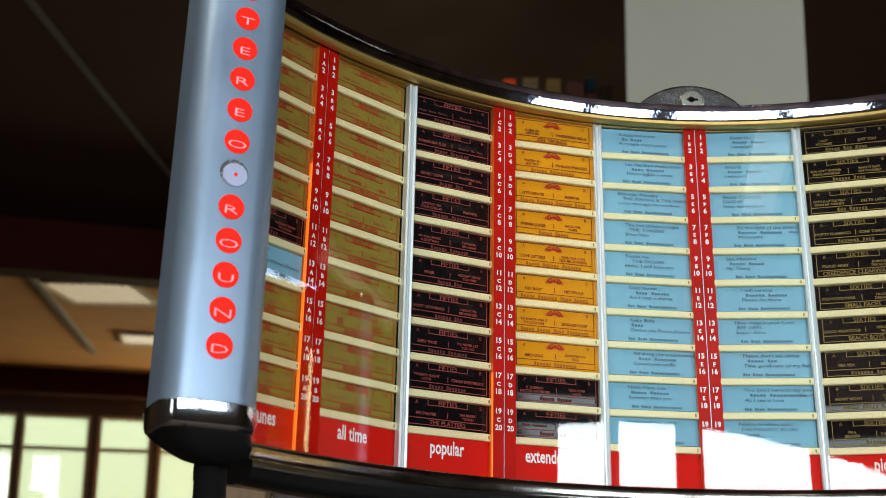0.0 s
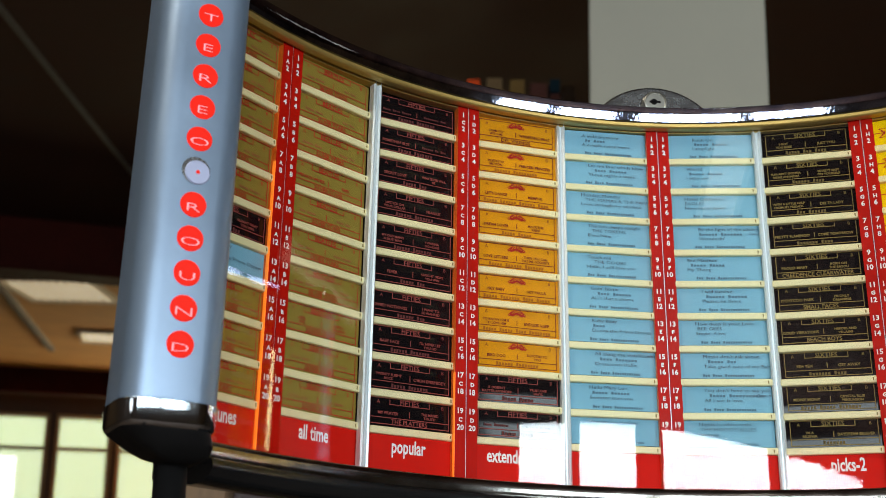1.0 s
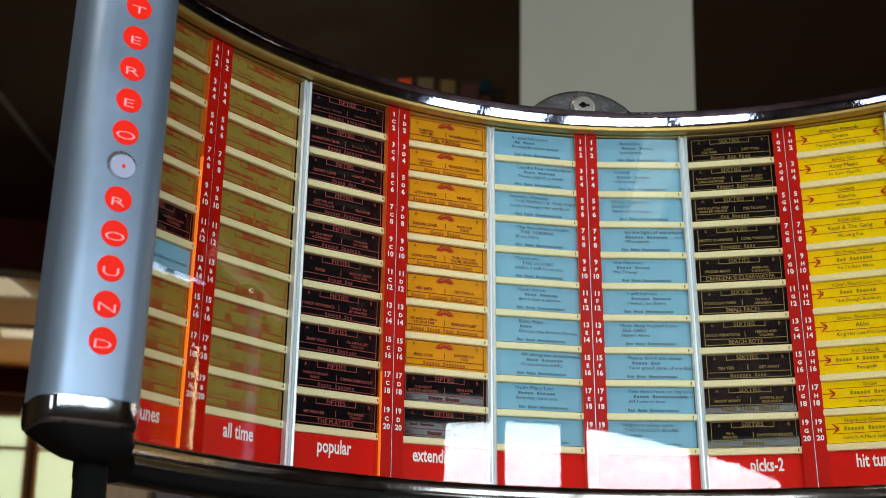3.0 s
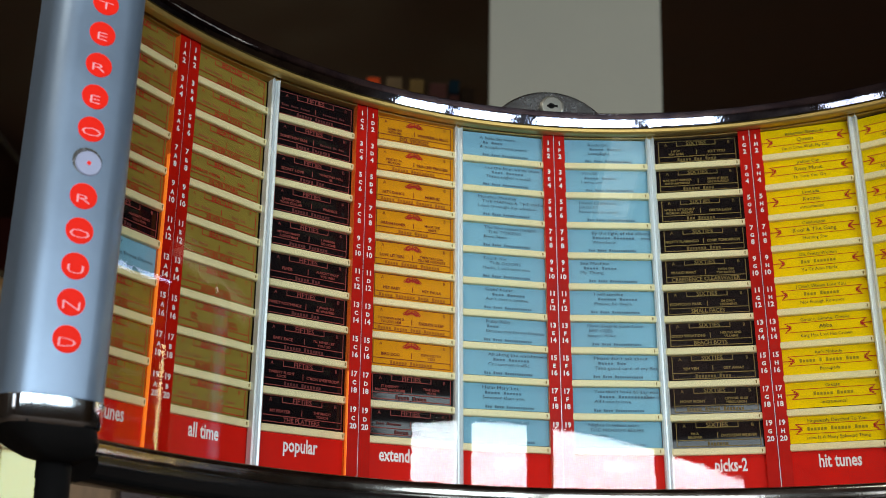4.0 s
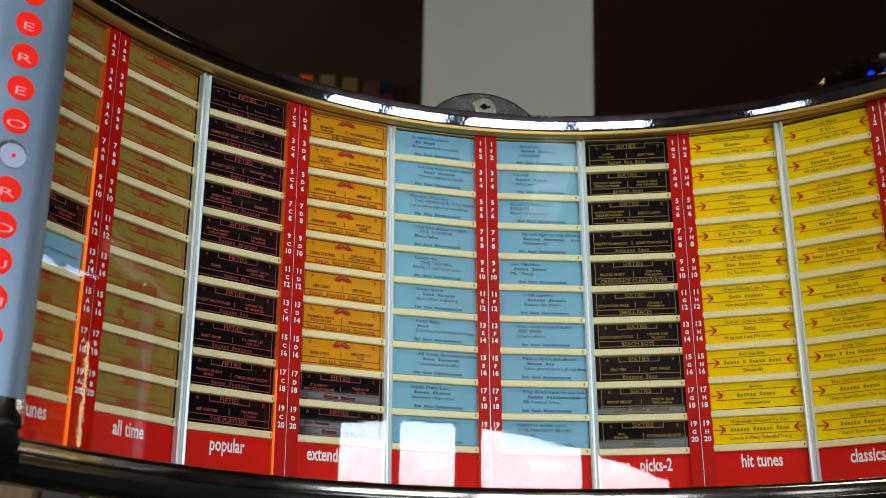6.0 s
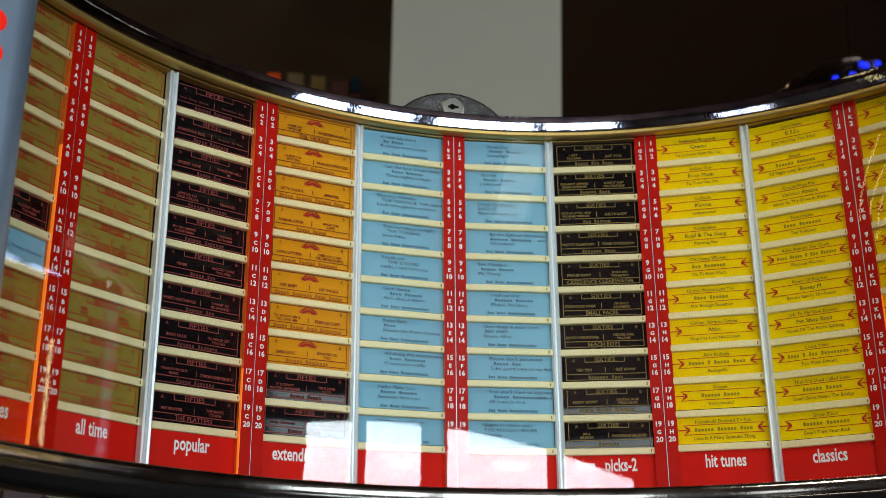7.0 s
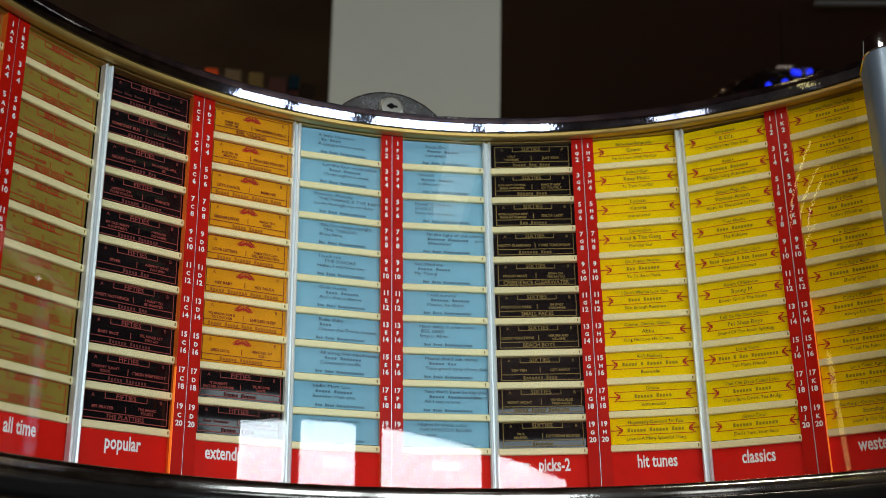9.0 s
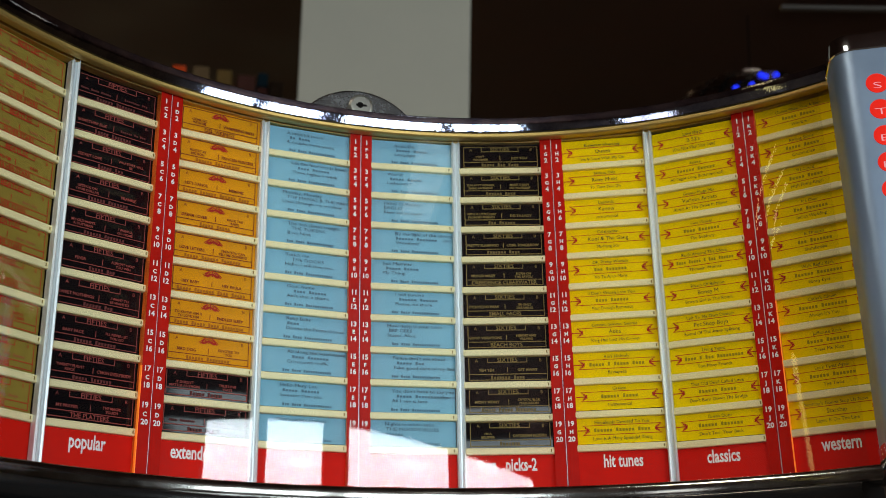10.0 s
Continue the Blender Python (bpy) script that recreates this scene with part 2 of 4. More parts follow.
def wall_with_holes(name, x0, x1, y0, y1, z0, z1, holes, mat):
    """A wall along x with openings (from, to, sill, head), made of the piers and panels between them."""
    bm = bmesh.new()
    xs = sorted([x0, x1] + [v for h in holes for v in h[:2]])
    for a, b in zip(xs, xs[1:]):
        hole = next((h for h in holes if abs(h[0] - a) < 1e-6 and abs(h[1] - b) < 1e-6), None)
        if hole:
            box(bm, a, b, y0, y1, z0, hole[2])
            box(bm, a, b, y0, y1, hole[3], z1)
        else:
            box(bm, a, b, y0, y1, z0, z1)
    ob = part(name, bm, mat)
    tagged(ob, "painted wall with window openings in the showroom", "wall", kind="structure")
    return in_room(ob)


def plain_box(name, dims, mat, label, category, kind="structure", bevel=0.0):
    bm = bmesh.new()
    box(bm, *dims, bevel=bevel)
    return in_room(tagged(part(name, bm, mat), label, category, kind=kind))


plain_box("floor", (LEFT, RIGHT, BACK, FRONT, -0.1, 0), M_FLOOR, "brown carpeted showroom floor", "floor")
plain_box("ceiling", (LEFT, RIGHT, 7.0, FRONT, CEIL, CEIL + 0.1), M_CEILING_FAR, "brown ceiling of the far bay, its light painted into the colour", "ceiling")
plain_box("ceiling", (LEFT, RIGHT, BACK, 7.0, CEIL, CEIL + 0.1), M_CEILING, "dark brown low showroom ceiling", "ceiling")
wall_with_holes("wall_south", LEFT, RIGHT, BACK - 0.2, BACK, 0, CEIL, [(a, b, WIN_LOW, WIN_TOP) for a, b in BACK_WINDOWS], M_WALL)
wall_with_holes("wall_north", LEFT, RIGHT, FRONT, FRONT + 0.2, 0, CEIL, [(a, b, 0.5, FAR_TOP) for a, b in FAR_WINDOWS], M_WALL)
for y0, y1, z0, z1 in ((BACK - 0.2, FILL_OPENING[0], 0, CEIL), (FILL_OPENING[1], FRONT + 0.2, 0, CEIL), (FILL_OPENING[0], FILL_OPENING[1], 0, FILL_OPENING[2]),
                       (FILL_OPENING[0], FILL_OPENING[1], FILL_OPENING[3], CEIL)):
    plain_box("wall_west", (LEFT - 0.2, LEFT, y0, y1, z0, z1), M_WALL, "plain painted side wall of the showroom", "wall")
plain_box("wall_east", (RIGHT, RIGHT + 0.2, BACK - 0.2, FRONT + 0.2, 0, CEIL), M_WALL, "plain painted side wall of the showroom", "wall")
plain_box("ceiling_beam", (LEFT, RIGHT, 6.85, 7.15, CEIL - 0.30, CEIL), M_BEAM, "dark red-brown beam under the ceiling", "beam", bevel=0.01)
plain_box("ceiling_beam", (LEFT, RIGHT, 14.6, 14.9, CEIL - 0.30, CEIL), M_BEAM, "dark red-brown beam under the ceiling", "beam", bevel=0.01)


def window(name, x0, x1, y, z0, z1, mats, parent_label, blind=False):
    w = 0.05
    root = new(name)
    tagged(root, parent_label, "window", kind="structure")
    root.matrix_world = ROOM
    for nm, d in (("sill", (x0, x1, y - 0.05, y + 0.05, z0, z0 + w)), ("head", (x0, x1, y - 0.05, y + 0.05, z1 - w, z1)),
                  ("jamb", (x0, x0 + w, y - 0.05, y + 0.05, z0 + w, z1 - w)), ("jamb", (x1 - w, x1, y - 0.05, y + 0.05, z0 + w, z1 - w))):
        bm = bmesh.new()
        box(bm, *d, bevel=0.004)
        part(nm, bm, mats, root)
    if blind:
        bm = bmesh.new()
        box(bm, x0 + w, x1 - w, y - 0.012, y + 0.018, 1.86, 1.93, bevel=0.004)
        part("transom", bm, mats, root)
    bm = bmesh.new()
    box(bm, x0 + w, x1 - w, y + 0.02, y + 0.026, z0 + w, z1 - w)
    pane = part("pane", bm, M_GLASS, root)
    pane.visible_shadow = False
    if blind:
        z = z0 + w + 0.02
        bm = bmesh.new()
        box(bm, x0 + w, x1 - w, y - 0.014, y + 0.014, -0.001, 0.001)
        first = None
        while z < z1 - w - 0.01:
            if first is None:
                first = part("slat", bm, M_BLIND, root)
                slat = first
            else:
                slat = new("slat", first.data)
                slat.parent = root
            slat.matrix_local = Matrix.Translation((0, y - 0.03, z)) @ pose(0, 0, 0, 35, 0, 0) @ Matrix.Translation((0, -y, 0))
            z += 0.045
    return root


for i, (a, b) in enumerate(BACK_WINDOWS):
    window(f"window_{i + 1}", a, b, BACK - 0.12, WIN_LOW, WIN_TOP, M_COLUMN, "white-framed window letting in cool daylight")
for i, (a, b) in enumerate(FAR_WINDOWS):
    window(f"window_{i + 5}", a, b, FRONT + 0.08, 0.5, FAR_TOP, M_FRAME, "timber-framed window with white slatted blind", True)
bm = bmesh.new()
box(bm, -5, 7, FRONT + 1.5, FRONT + 1.6, -0.5, 3.5)
in_room(tagged(part("backdrop", bm, M_DAY), "bright green garden outside the far windows", "backdrop", kind="structure"))


def ceiling_light(x, y, sx, sy, louvres=9, turn=0):
    root = new("ceiling_light")
    tagged(root, "recessed fluorescent ceiling light with a warm louvred panel", "ceiling light", group="ceiling lights")
    root.matrix_world = ROOM @ pose(x, y, CEIL, 0, 0, turn)
    bm = bmesh.new()
    for d in ((-sx / 2, sx / 2, -sy / 2, -sy / 2 + 0.03), (-sx / 2, sx / 2, sy / 2 - 0.03, sy / 2), (-sx / 2, -sx / 2 + 0.03, -sy / 2 + 0.03, sy / 2 - 0.03),
              (sx / 2 - 0.03, sx / 2, -sy / 2 + 0.03, sy / 2 - 0.03)):
        box(bm, *d, -0.03, 0)
    part("frame", bm, M_COLUMN, root)
    bm = bmesh.new()
    box(bm, -sx / 2 + 0.03, sx / 2 - 0.03, -sy / 2 + 0.03, sy / 2 - 0.03, -0.012, -0.002)
    part("diffuser", bm, M_TUBE, root)
    first = None
    n = louvres
    for i in range(1, n):
        bm = bmesh.new()
        if first is None:
            box(bm, -0.004, 0.004, -sy / 2 + 0.03, sy / 2 - 0.03, -0.028, -0.013)
            first = lou = part("louvre", bm, M_COLUMN, root)
        else:
            bm.free()
            lou = new("louvre", first.data)
            lou.parent = root
        lou.location.x = -sx / 2 + sx * i / n
    return root


# the last panel is added, out of view, as housing for the aisle fill
LIGHTS = [(0.51, 9.1, 0.72, 0.92, 12, -20), (1.16, 11.5, 0.62, 0.72, 9, -8), (-2.2, 9.05, 0.62, 1.05), (3.2, 9.05, 0.62, 1.05), (3.75, -1.28, 0.3, 1.2, 1), (-0.14, -1.33, 0.30, 0.62, 1), (-0.75, 0.30, 0.62, 0.62)]
for q in LIGHTS:
    ceiling_light(*q)

# the white column behind the jukebox, turned towards it
bm = bmesh.new()
box(bm, -0.234, 0.234, 0, 0.30, 0, CEIL, bevel=0.006)
col = tagged(part("column", bm, M_COLUMN), "plain white-painted square column up to the ceiling", "column", kind="structure")
col.matrix_world = pose(0.7005, 2.90, 0, 0, 0, -13.6)

# ---- the jukebox display ----
PANEL = pose(0.21975, 0.99557, 1.46309, -6.82, 0, 0)    # on the curved title panel: x along, y away, z up it
RAD, FLAT4 = 0.4368, -0.2403                            # radius, and how the curve opens towards its ends
CARD, REDW, ALUW, PITCH = 0.075, 0.0205, 0.0090, 0.02878
BAR = 0.0060
V_TOP, V_BOTTOM = 0.0245, -0.2935
COLS = "ABCDEFGHJK"


def curve_at(u):
    return Vector((RAD * math.sin(u / RAD), -RAD * (1 - math.cos(u / RAD)) - FLAT4 * u ** 4))


def inward(u):
    d = curve_at(u + 1e-4) - curve_at(u - 1e-4)
    return Vector((d.y, -d.x)).normalized()


def station(u, half=None):
    """The pose on the curve at u: x along, y away from the viewer, z up. half: on the chord of that half width."""
    n = inward(u)
    c = curve_at(u) if half is None else (curve_at(u - half) + curve_at(u + half)) / 2
    m = Matrix.Identity(4)
    m.col[0][:3] = (-n.y, n.x, 0)
    m.col[1][:3] = (-n.x, -n.y, 0)
    m.col[3][:3] = (c.x, c.y, 0)
    return m


def sweep(bm, section, u0, u1, n=96, close=True):
    """Carry a section of (offset towards the viewer, height) along the curve."""
    rings = []
    for i in range(n + 1):
        u = u0 + (u1 - u0) * i / n
        c, k = curve_at(u), inward(u)
        rings.append([bm.verts.new((c.x + k.x * o, c.y + k.y * o, v)) for o, v in section])
    m = len(section)
    for a, b in zip(rings, rings[1:]):
        for j in range(m):
            bm.faces.new((a[j], a[(j + 1) % m], b[(j + 1) % m], b[j]))
    if close:
        bm.faces.new(rings[0])
        bm.faces.new(rings[-1][::-1])
    bmesh.ops.recalc_face_normals(bm, faces=bm.faces)


EDGE = {}
u = -REDW / 2
for i, c in enumerate("EDCBA"):
    EDGE[c] = u - CARD / 2
    u -= CARD + (ALUW if i % 2 == 0 else REDW)
u = REDW / 2
for i, c in enumerate("FGHJK"):
    EDGE[c] = u + CARD / 2
    u += CARD + (ALUW if i % 2 == 0 else REDW)
U_END = u - REDW

# each column is a flat frame, set a little off the curve: along, away, up, turn
SETTING = dict(
    A=(-0.0009, -0.0015, 0.0008, 0.17), B=(-0.0013, 0.0019, 0.0005, 3.82), C=(-0.0012, 0.0044, 0.0003, -3.20), D=(0.0001, 0.0017, 0.0006, -2.40),
    E=(-0.0001, -0.0005, 0.0, -0.53), F=(-0.0001, -0.0011, 0.0001, 0.83), G=(-0.0005, -0.0008, -0.0006, 0.49), H=(0.0003, 0.0001, 0.0002, 3.12),
    J=(0.0001, -0.0004, -0.0012, -1.95), K=(0.0010, -0.0030, 0.0001, 0.31))

jukebox = new("jukebox")
jukebox.matrix_world = PANEL
tagged(jukebox, "chrome and black jukebox with a curved title panel between silver pillars", "jukebox")

# printed words of the cards: "#" lines are names, set as bars
FIFTIES = [
    ("#4 4 5", "#8 3", "#6 7"), ("SOMETHIN' ELSE", "#6 2 3", "#5 7"), ("SECRET LOVE", "WHATEVER WILL BE", "#5 3"),
    ("LIPSTICK ON YOUR COLLAR", "FRANKIE", "#6 7"), ("MY OLD MAN'S A DUSTMAN", "I WANNA GO HOME", "#6 7"), ("FEVER", "ALRIGHT OKAY YOU WIN", "#5 3"),
    ("SWEET NOTHINGS", "I WANT TO BE WANTED", "#6 3"), ("BABY FACE", "I'LL NEVER LET YOU GO", "#6 7"), ("TWENTY FLIGHT ROCK", "C'MON EVERYBODY", "#5 7"),
    ("MY PRAYER", "THE MAGIC TOUCH", "THE PLATTERS")]
FIFTIES_D = [("IT DOESN'T MATTER ANYMORE", "TRUE LOVE WAYS", "#5 5"), ("#4 7", "#6 5", "#5 5")]
SIXTIES = [
    ("I GOT YOU BABE", "JUST YOU", "#5 3 4"), ("SUN AIN'T GONNA SHINE ANYMORE", "MAKE IT EASY ON YOURSELF", "#6 4"), ("WITH A LITTLE HELP FROM MY FRIENDS", "DELTA LADY", "#3 6"),
    ("PRETTY FLAMINGO", "COME TOMORROW", "#7 4"), ("PROUD MARY", "BORN ON THE BAYOU", "CREEDENCE CLEARWATER"), ("ITCHYCOO PARK", "I'M ONLY DREAMING", "SMALL FACES"),
    ("GOOD VIBRATIONS", "HEROES AND VILLAINS", "BEACH BOYS"), ("YEH YEH", "GET AWAY", "#7 4"), ("MONY MONY", "CRYSTAL BLUE PERSUASION", "#5 5 7"),
    ("I'M A BELIEVER", "DAYDREAM BELIEVER", "#7")]
KNOWN = dict(B4=("PAPERBACK WRITER", "RAIN"), B8=("I FEEL FINE", "SHE'S A WOMAN"))
GOLDEN = [
    ("COME GO WITH ME", "WHISPERING BELLS", "DEL VIKINGS"), ("POETRY IN MOTION", "PRINCESS PRINCESS", "#6 9"), ("LET'S DANCE", "MEMPHIS", "#5 6 6 4"),
    ("DREAM LOVER", "MACK THE KNIFE", "#5 5"), ("LOVE LETTERS", "THEN YOU CAN TELL ME GOODBYE", "#5 6 7"), ("HEY BABY", "HEY PAULA", "#5 7 4 5"),
    ("TO KNOW HIM IS TO LOVE HIM", "ENDLESS SLEEP", "#5 5 4 8"), ("BIRD DOG", "DEVOTED TO YOU", "#6 8")]
BLUE_E = [
    ("A little bit more", "#2 4", "A couple more years"), ("Let the four winds blow", "#4 6", "Three nights a week"), ("Monday, Monday", "THE MAMAS & THE PAPAS", "Look through my window"),
    ("The lion sleeps tonight", "THE TOKENS", "B'wa Nina"), ("Touch me", "THE DOORS", "Hello, I still love you"), ("Goin' home", "#4 6", "Ain't that a shame"),
    ("Ruby Baby", "#4", "Donna the Prima Donna"), ("All along the watchtower", "#4 7", "Crosstown traffic"), ("Hello Mary Lou", "#5 6", "Sweeter than you"),
    ("Morning has broken", "#3 7", "#1 5")]
BLUE_F = [
    ("Rock On", "#5 5", "Lamplight"), ("World", "#5 5", "I who am I"), ("Hotel California", "EAGLES", "New kid in town"),
    ("By the light of the silvery", "#6 7", "Wonderin'"), ("Sex Machine", "#5 5", "My Thang"), ("I will survive", "#6 6", "Please, be there"),
    ("How deep is your Love", "BEE GEES", "Stayin' Alive"), ("Please don't ask about", "#5 3", "Take good care of my Baby"), ("You don't have to say you", "#5 11", "All I see is love"),
    ("Nights in white satin", "THE MOODY BLUES", "#6")]
BLUE_EXTRA = {4: "(moon)", 8: "", 9: "(love me)"}
YELLOW = {
    "H": [("Bohemian Rhapsody", "Queen", "I'm In Love With My Car"), ("Jealous Guy", "Roxy Music", "To Turn You On"), ("Lambada", "Kaoma", "instrumental"),
          ("Celebration", "Kool & The Gang", "Morning Star"), ("Oh, Pretty Woman", "#3 7", "Yo Te Amo Maria"), ("I Don't Wanna Lose You", "#4 6", "Not Enough Romance"),
          ("Gimme, Gimme, Gimme", "Abba", "King Has Lost His Crown"), ("Ain't Nobody", "#5 1 5 4", "Bassapella"), ("Grease", "#6 5", "Instrumental"),
          ("Hopelessly Devoted To You", "#6 6 4", "Love Is A Many Splendid Thing")],
    "J": [("Love Shack", "B 52's", "(Do Not Play This Side)"), ("#5", "#6 6", "All Night Long (Instrumental)"), ("Grease Mega Mix", "Various Artists", "Alone At The Drive In Movie"),
          ("Two Hearts", "#4 7", "The Robbery"), ("Rock Around The Clock", "#4 5 1 3 6", "Thirteen Women"), ("Rivers Of Babylon", "Boney M", "Brown Girl In The Room"),
          ("Left To My Own Devices", "Pet Shop Boys", "Sound Of The Atom Splitting"), ("Living Years", "#4 1 3 9", "Too Many Friends"),
          ("That Old Devil Called Love", "#6 5", "Don't Burn Down The Bridge"), ("Green Door", "#6 7", "Don't Turn Your Back")],
    "K": [("Gonna Make You A Star", "#5 5", "Window"), ("Rolling Stone", "#5 5", "Coconut Ice"), ("If I Could", "#5 5", "High Flying Angel"),
          ("It's Over", "#3 7", "Indian Wedding"), ("In Dreams", "#3 7", "Shahdaroba"), ("Walk Right Back", "#6 8", "Ebony Eyes"),
          ("Cathy's Clown", "#6 8", "Always It's You"), ("Jailhouse Rock", "#5 7", "Treat Me Nice"), ("Let's Twist Again", "#6 7", "The Twist"),
          ("Nothing's Gonna Stop Us Now", "Starship", "Layin' It On The Line")]}
LABELS = dict(A="tunes", B="all time", C="popular", D="extended", E="#4", F="#5", G="picks-2", H="hit tunes", J="classics", K="western")
HALF = CARD / 2
LINE = 0.00062


def boxed_card(s, kind, head, songs, artist, z0, z1):
    """A card with a thin border, a boxed heading, two songs and the artist's line."""
    s.outline(-HALF + 0.0035, HALF - 0.0025, z0 + 0.0012, z1 - 0.0015, LINE, 1)
    zl = z0 + 0.0062
    s.rect(-HALF + 0.0035, HALF - 0.0025, zl, zl + LINE, 1)
    s.text("A", -HALF + 0.0105, z1 - 0.0062, 0.0040, 1)
    s.text("B", HALF - 0.0085, z1 - 0.0062, 0.0040, 1)
    if kind != "gold":
        s.outline(-0.0175, 0.0175, z1 - 0.0068, z1 - 0.0015, LINE, 1)
        s.text(head, 0, z1 - 0.0062, 0.0056, 1, 0.031, bold=0.00009)
    else:
        # a small crest of curls above the songs
        for k in (-1, 1):
            for i in range(7):
                a, b = i * 0.55, (i + 1) * 0.55
                s.line(k * (0.0022 + 0.0035 * math.sin(a)), z1 - 0.0050 + 0.0022 * math.cos(a * 1.3), k * (0.0022 + 0.0035 * math.sin(b)),
                       z1 - 0.0050 + 0.0022 * math.cos(b * 1.3), 0.0011, 2)
            s.line(0, z1 - 0.0045, k * 0.0075, z1 - 0.0072, 0.0010, 2)
            for i in range(3):
                s.line(k * (0.0012 + 0.0022 * i), z1 - 0.0032 - 0.0006 * i, k * (0.0034 + 0.0024 * i), z1 - 0.0050 - 0.0008 * i, 0.0006, 2, 0.0007)
        s.line(0, z1 - 0.0018, 0, z1 - 0.0070, 0.0009, 2, 0.0008)
    for k, song in ((-1, songs[0]), (1, songs[1])):
        x = -0.0185 if k < 0 else 0.0175
        words = song.split() if not song.startswith("#") else [song]
        if len(words) > 2:
            cut = (len(words) + 1) // 2
            s.text(" ".join(words[:cut]), x, zl + 0.0048, 0.0029, 1, 0.029, bold=0.00008)
            s.text(" ".join(words[cut:]), x, zl + 0.0018, 0.0029, 1, 0.029, bold=0.00008)
        else:
            s.text(song, x, zl + 0.0028, 0.0034, 1, 0.029, bold=0.00009)
    s.rect(-0.0003, 0.0003, zl + 0.0018, zl + 0.0065, 1)
    s.text(artist, 0, z0 + 0.0022, 0.0048, 1, 0.060, bold=0.00007)


def typed_card(s, lines, z0, z1, extra, rng):
    """A blue card with three typed lines and a stamp along its foot."""
    dx = -0.026 + rng.random() * 0.012
    for k, body in enumerate(lines):
        s.text(body, dx + (0.006 if k == 1 else 0) * rng.random(), z1 - 0.0062 - 0.0043 * k, 0.0040, 1, 0.060, stretch=1.3, left=True)
    if extra:
        s.text(extra, dx + 0.044, z1 - 0.0105, 0.0041, 1, 0.018, left=True)
    s.text("#3 4 12", 0.003, z0 + 0.0014, 0.0038, 2, 0.043, stretch=1.1)


def arrow_card(s, lines, z0, z1):
    """A yellow card: a ribbon outline with an arrow at each end, three printed lines."""
    zc = (z0 + z1) / 2
    up, lo, w = zc + 0.0038, zc - 0.0042, 0.00055
    a, b = -HALF + 0.0045, HALF - 0.0045
    s.line(a, up, b, up, w, 1)
    s.line(a, lo, b, lo, w, 1)
    for k, x in ((1, a), (-1, b)):
        s.line(x, up, x + k * 0.0055, zc + 0.0006, w, 1)
        s.line(x, lo, x + k * 0.0055, zc - 0.0010, w, 1)
        s.line(x - k * 0.0045, zc - 0.0002, x + k * 0.0050, zc - 0.0002, 0.0008, 1)
        s.line(x + k * 0.0016, zc + 0.0020, x + k * 0.0052, zc - 0.0002, 0.0008, 1)
        s.line(x + k * 0.0016, zc - 0.0024, x + k * 0.0052, zc - 0.0002, 0.0008, 1)
    s.text(lines[0], 0, up + 0.0012, 0.0040, 2, 0.056)
    s.text(lines[1], 0, zc - 0.0018, 0.0051, 2, 0.050)
    s.text(lines[2], 0, lo - 0.0046, 0.0040, 2, 0.062)


CARD_LABELS = dict(olive="olive green title card with red print", black="black title card with rose print", sixties="black title card with gold print",
                   gold="golden orange title card with brown print", blue="pale blue typed title card", yellow="bright yellow title card with red arrows")


def title_card(col, row, parent):
    rng = random.Random(f"{col}{row}")
    z1 = V_TOP - (row - 1) * PITCH
    z0 = z1 - (PITCH - BAR) - 0.0008
    s = Sheet()
    dark = col in "CG" or (col == "D" and row > 8) or (col == "A" and row == 6)
    if dark:
        s.bowed_slab(-HALF - 0.0005, HALF + 0.0005, z0, z1, 0.0006)
    else:
        s.slab(-HALF - 0.0005, HALF + 0.0005, z0, z1, 0.0, 0.0006)
    if col in "AB" and not (col == "A" and row in (6, 7)):
        kind, mats = "olive", [M_OLIVE, M_REDINK]
        boxed_card(s, kind, "BEATLES", KNOWN.get(col + str(row), (f"#{rng.randint(3, 6)} {rng.randint(3, 5)}", f"#{rng.randint(3, 5)} {rng.randint(3, 6)}")), "SILVER STARS", z0, z1)
    elif col == "C" or (col == "D" and row > 8) or (col == "A" and row == 6):
        kind, mats = "black", [M_BLACK, M_ROSEINK]
        w = FIFTIES[row - 1] if col != "D" else FIFTIES_D[row - 9]
        boxed_card(s, kind, "FIFTIES", w[:2], w[2], z0, z1)
    elif col == "G":
        kind, mats = "sixties", [M_BLACK, M_GOLDINK]
        w = SIXTIES[row - 1]
        boxed_card(s, kind, "SIXTIES", w[:2], w[2], z0, z1)
    elif col == "D":
        kind, mats = "gold", [M_GOLD, M_BROWNINK, M_REDINK]
        w = GOLDEN[row - 1]
        boxed_card(s, kind, "", w[:2], w[2], z0, z1)
    elif col in "EFA":
        kind, mats = "blue", [M_BLUE, M_TYPEINK, M_BLUEINK]
        typed_card(s, (BLUE_F if col == "F" else BLUE_E)[row - 1], z0, z1, BLUE_EXTRA.get(row, "") if col == "F" else "", rng)
    else:
        kind, mats = "yellow", [M_YELLOW, M_REDINK, M_SOFTINK]
        arrow_card(s, YELLOW[col][row - 1], z0, z1)
    mats = (mats + [M_INK])[:3] + [M_FADE[kind]]
    if dark:
        s.bow(z0, z1, 0.00020 + 0.00018 * rng.random())
    ob = s.make("title_card", mats, parent, CARD_LABELS[kind])
    if dark:
        smooth(ob).data.set_sharp_from_angle(angle=radians(40))
    # cards sit a little loose in their holders
    ob.matrix_local = pose((rng.random() - 0.5) * 0.0006, 0, (rng.random() - 0.5) * 0.0006, 0, (rng.random() - 0.5) * 0.25, 0)
    return ob


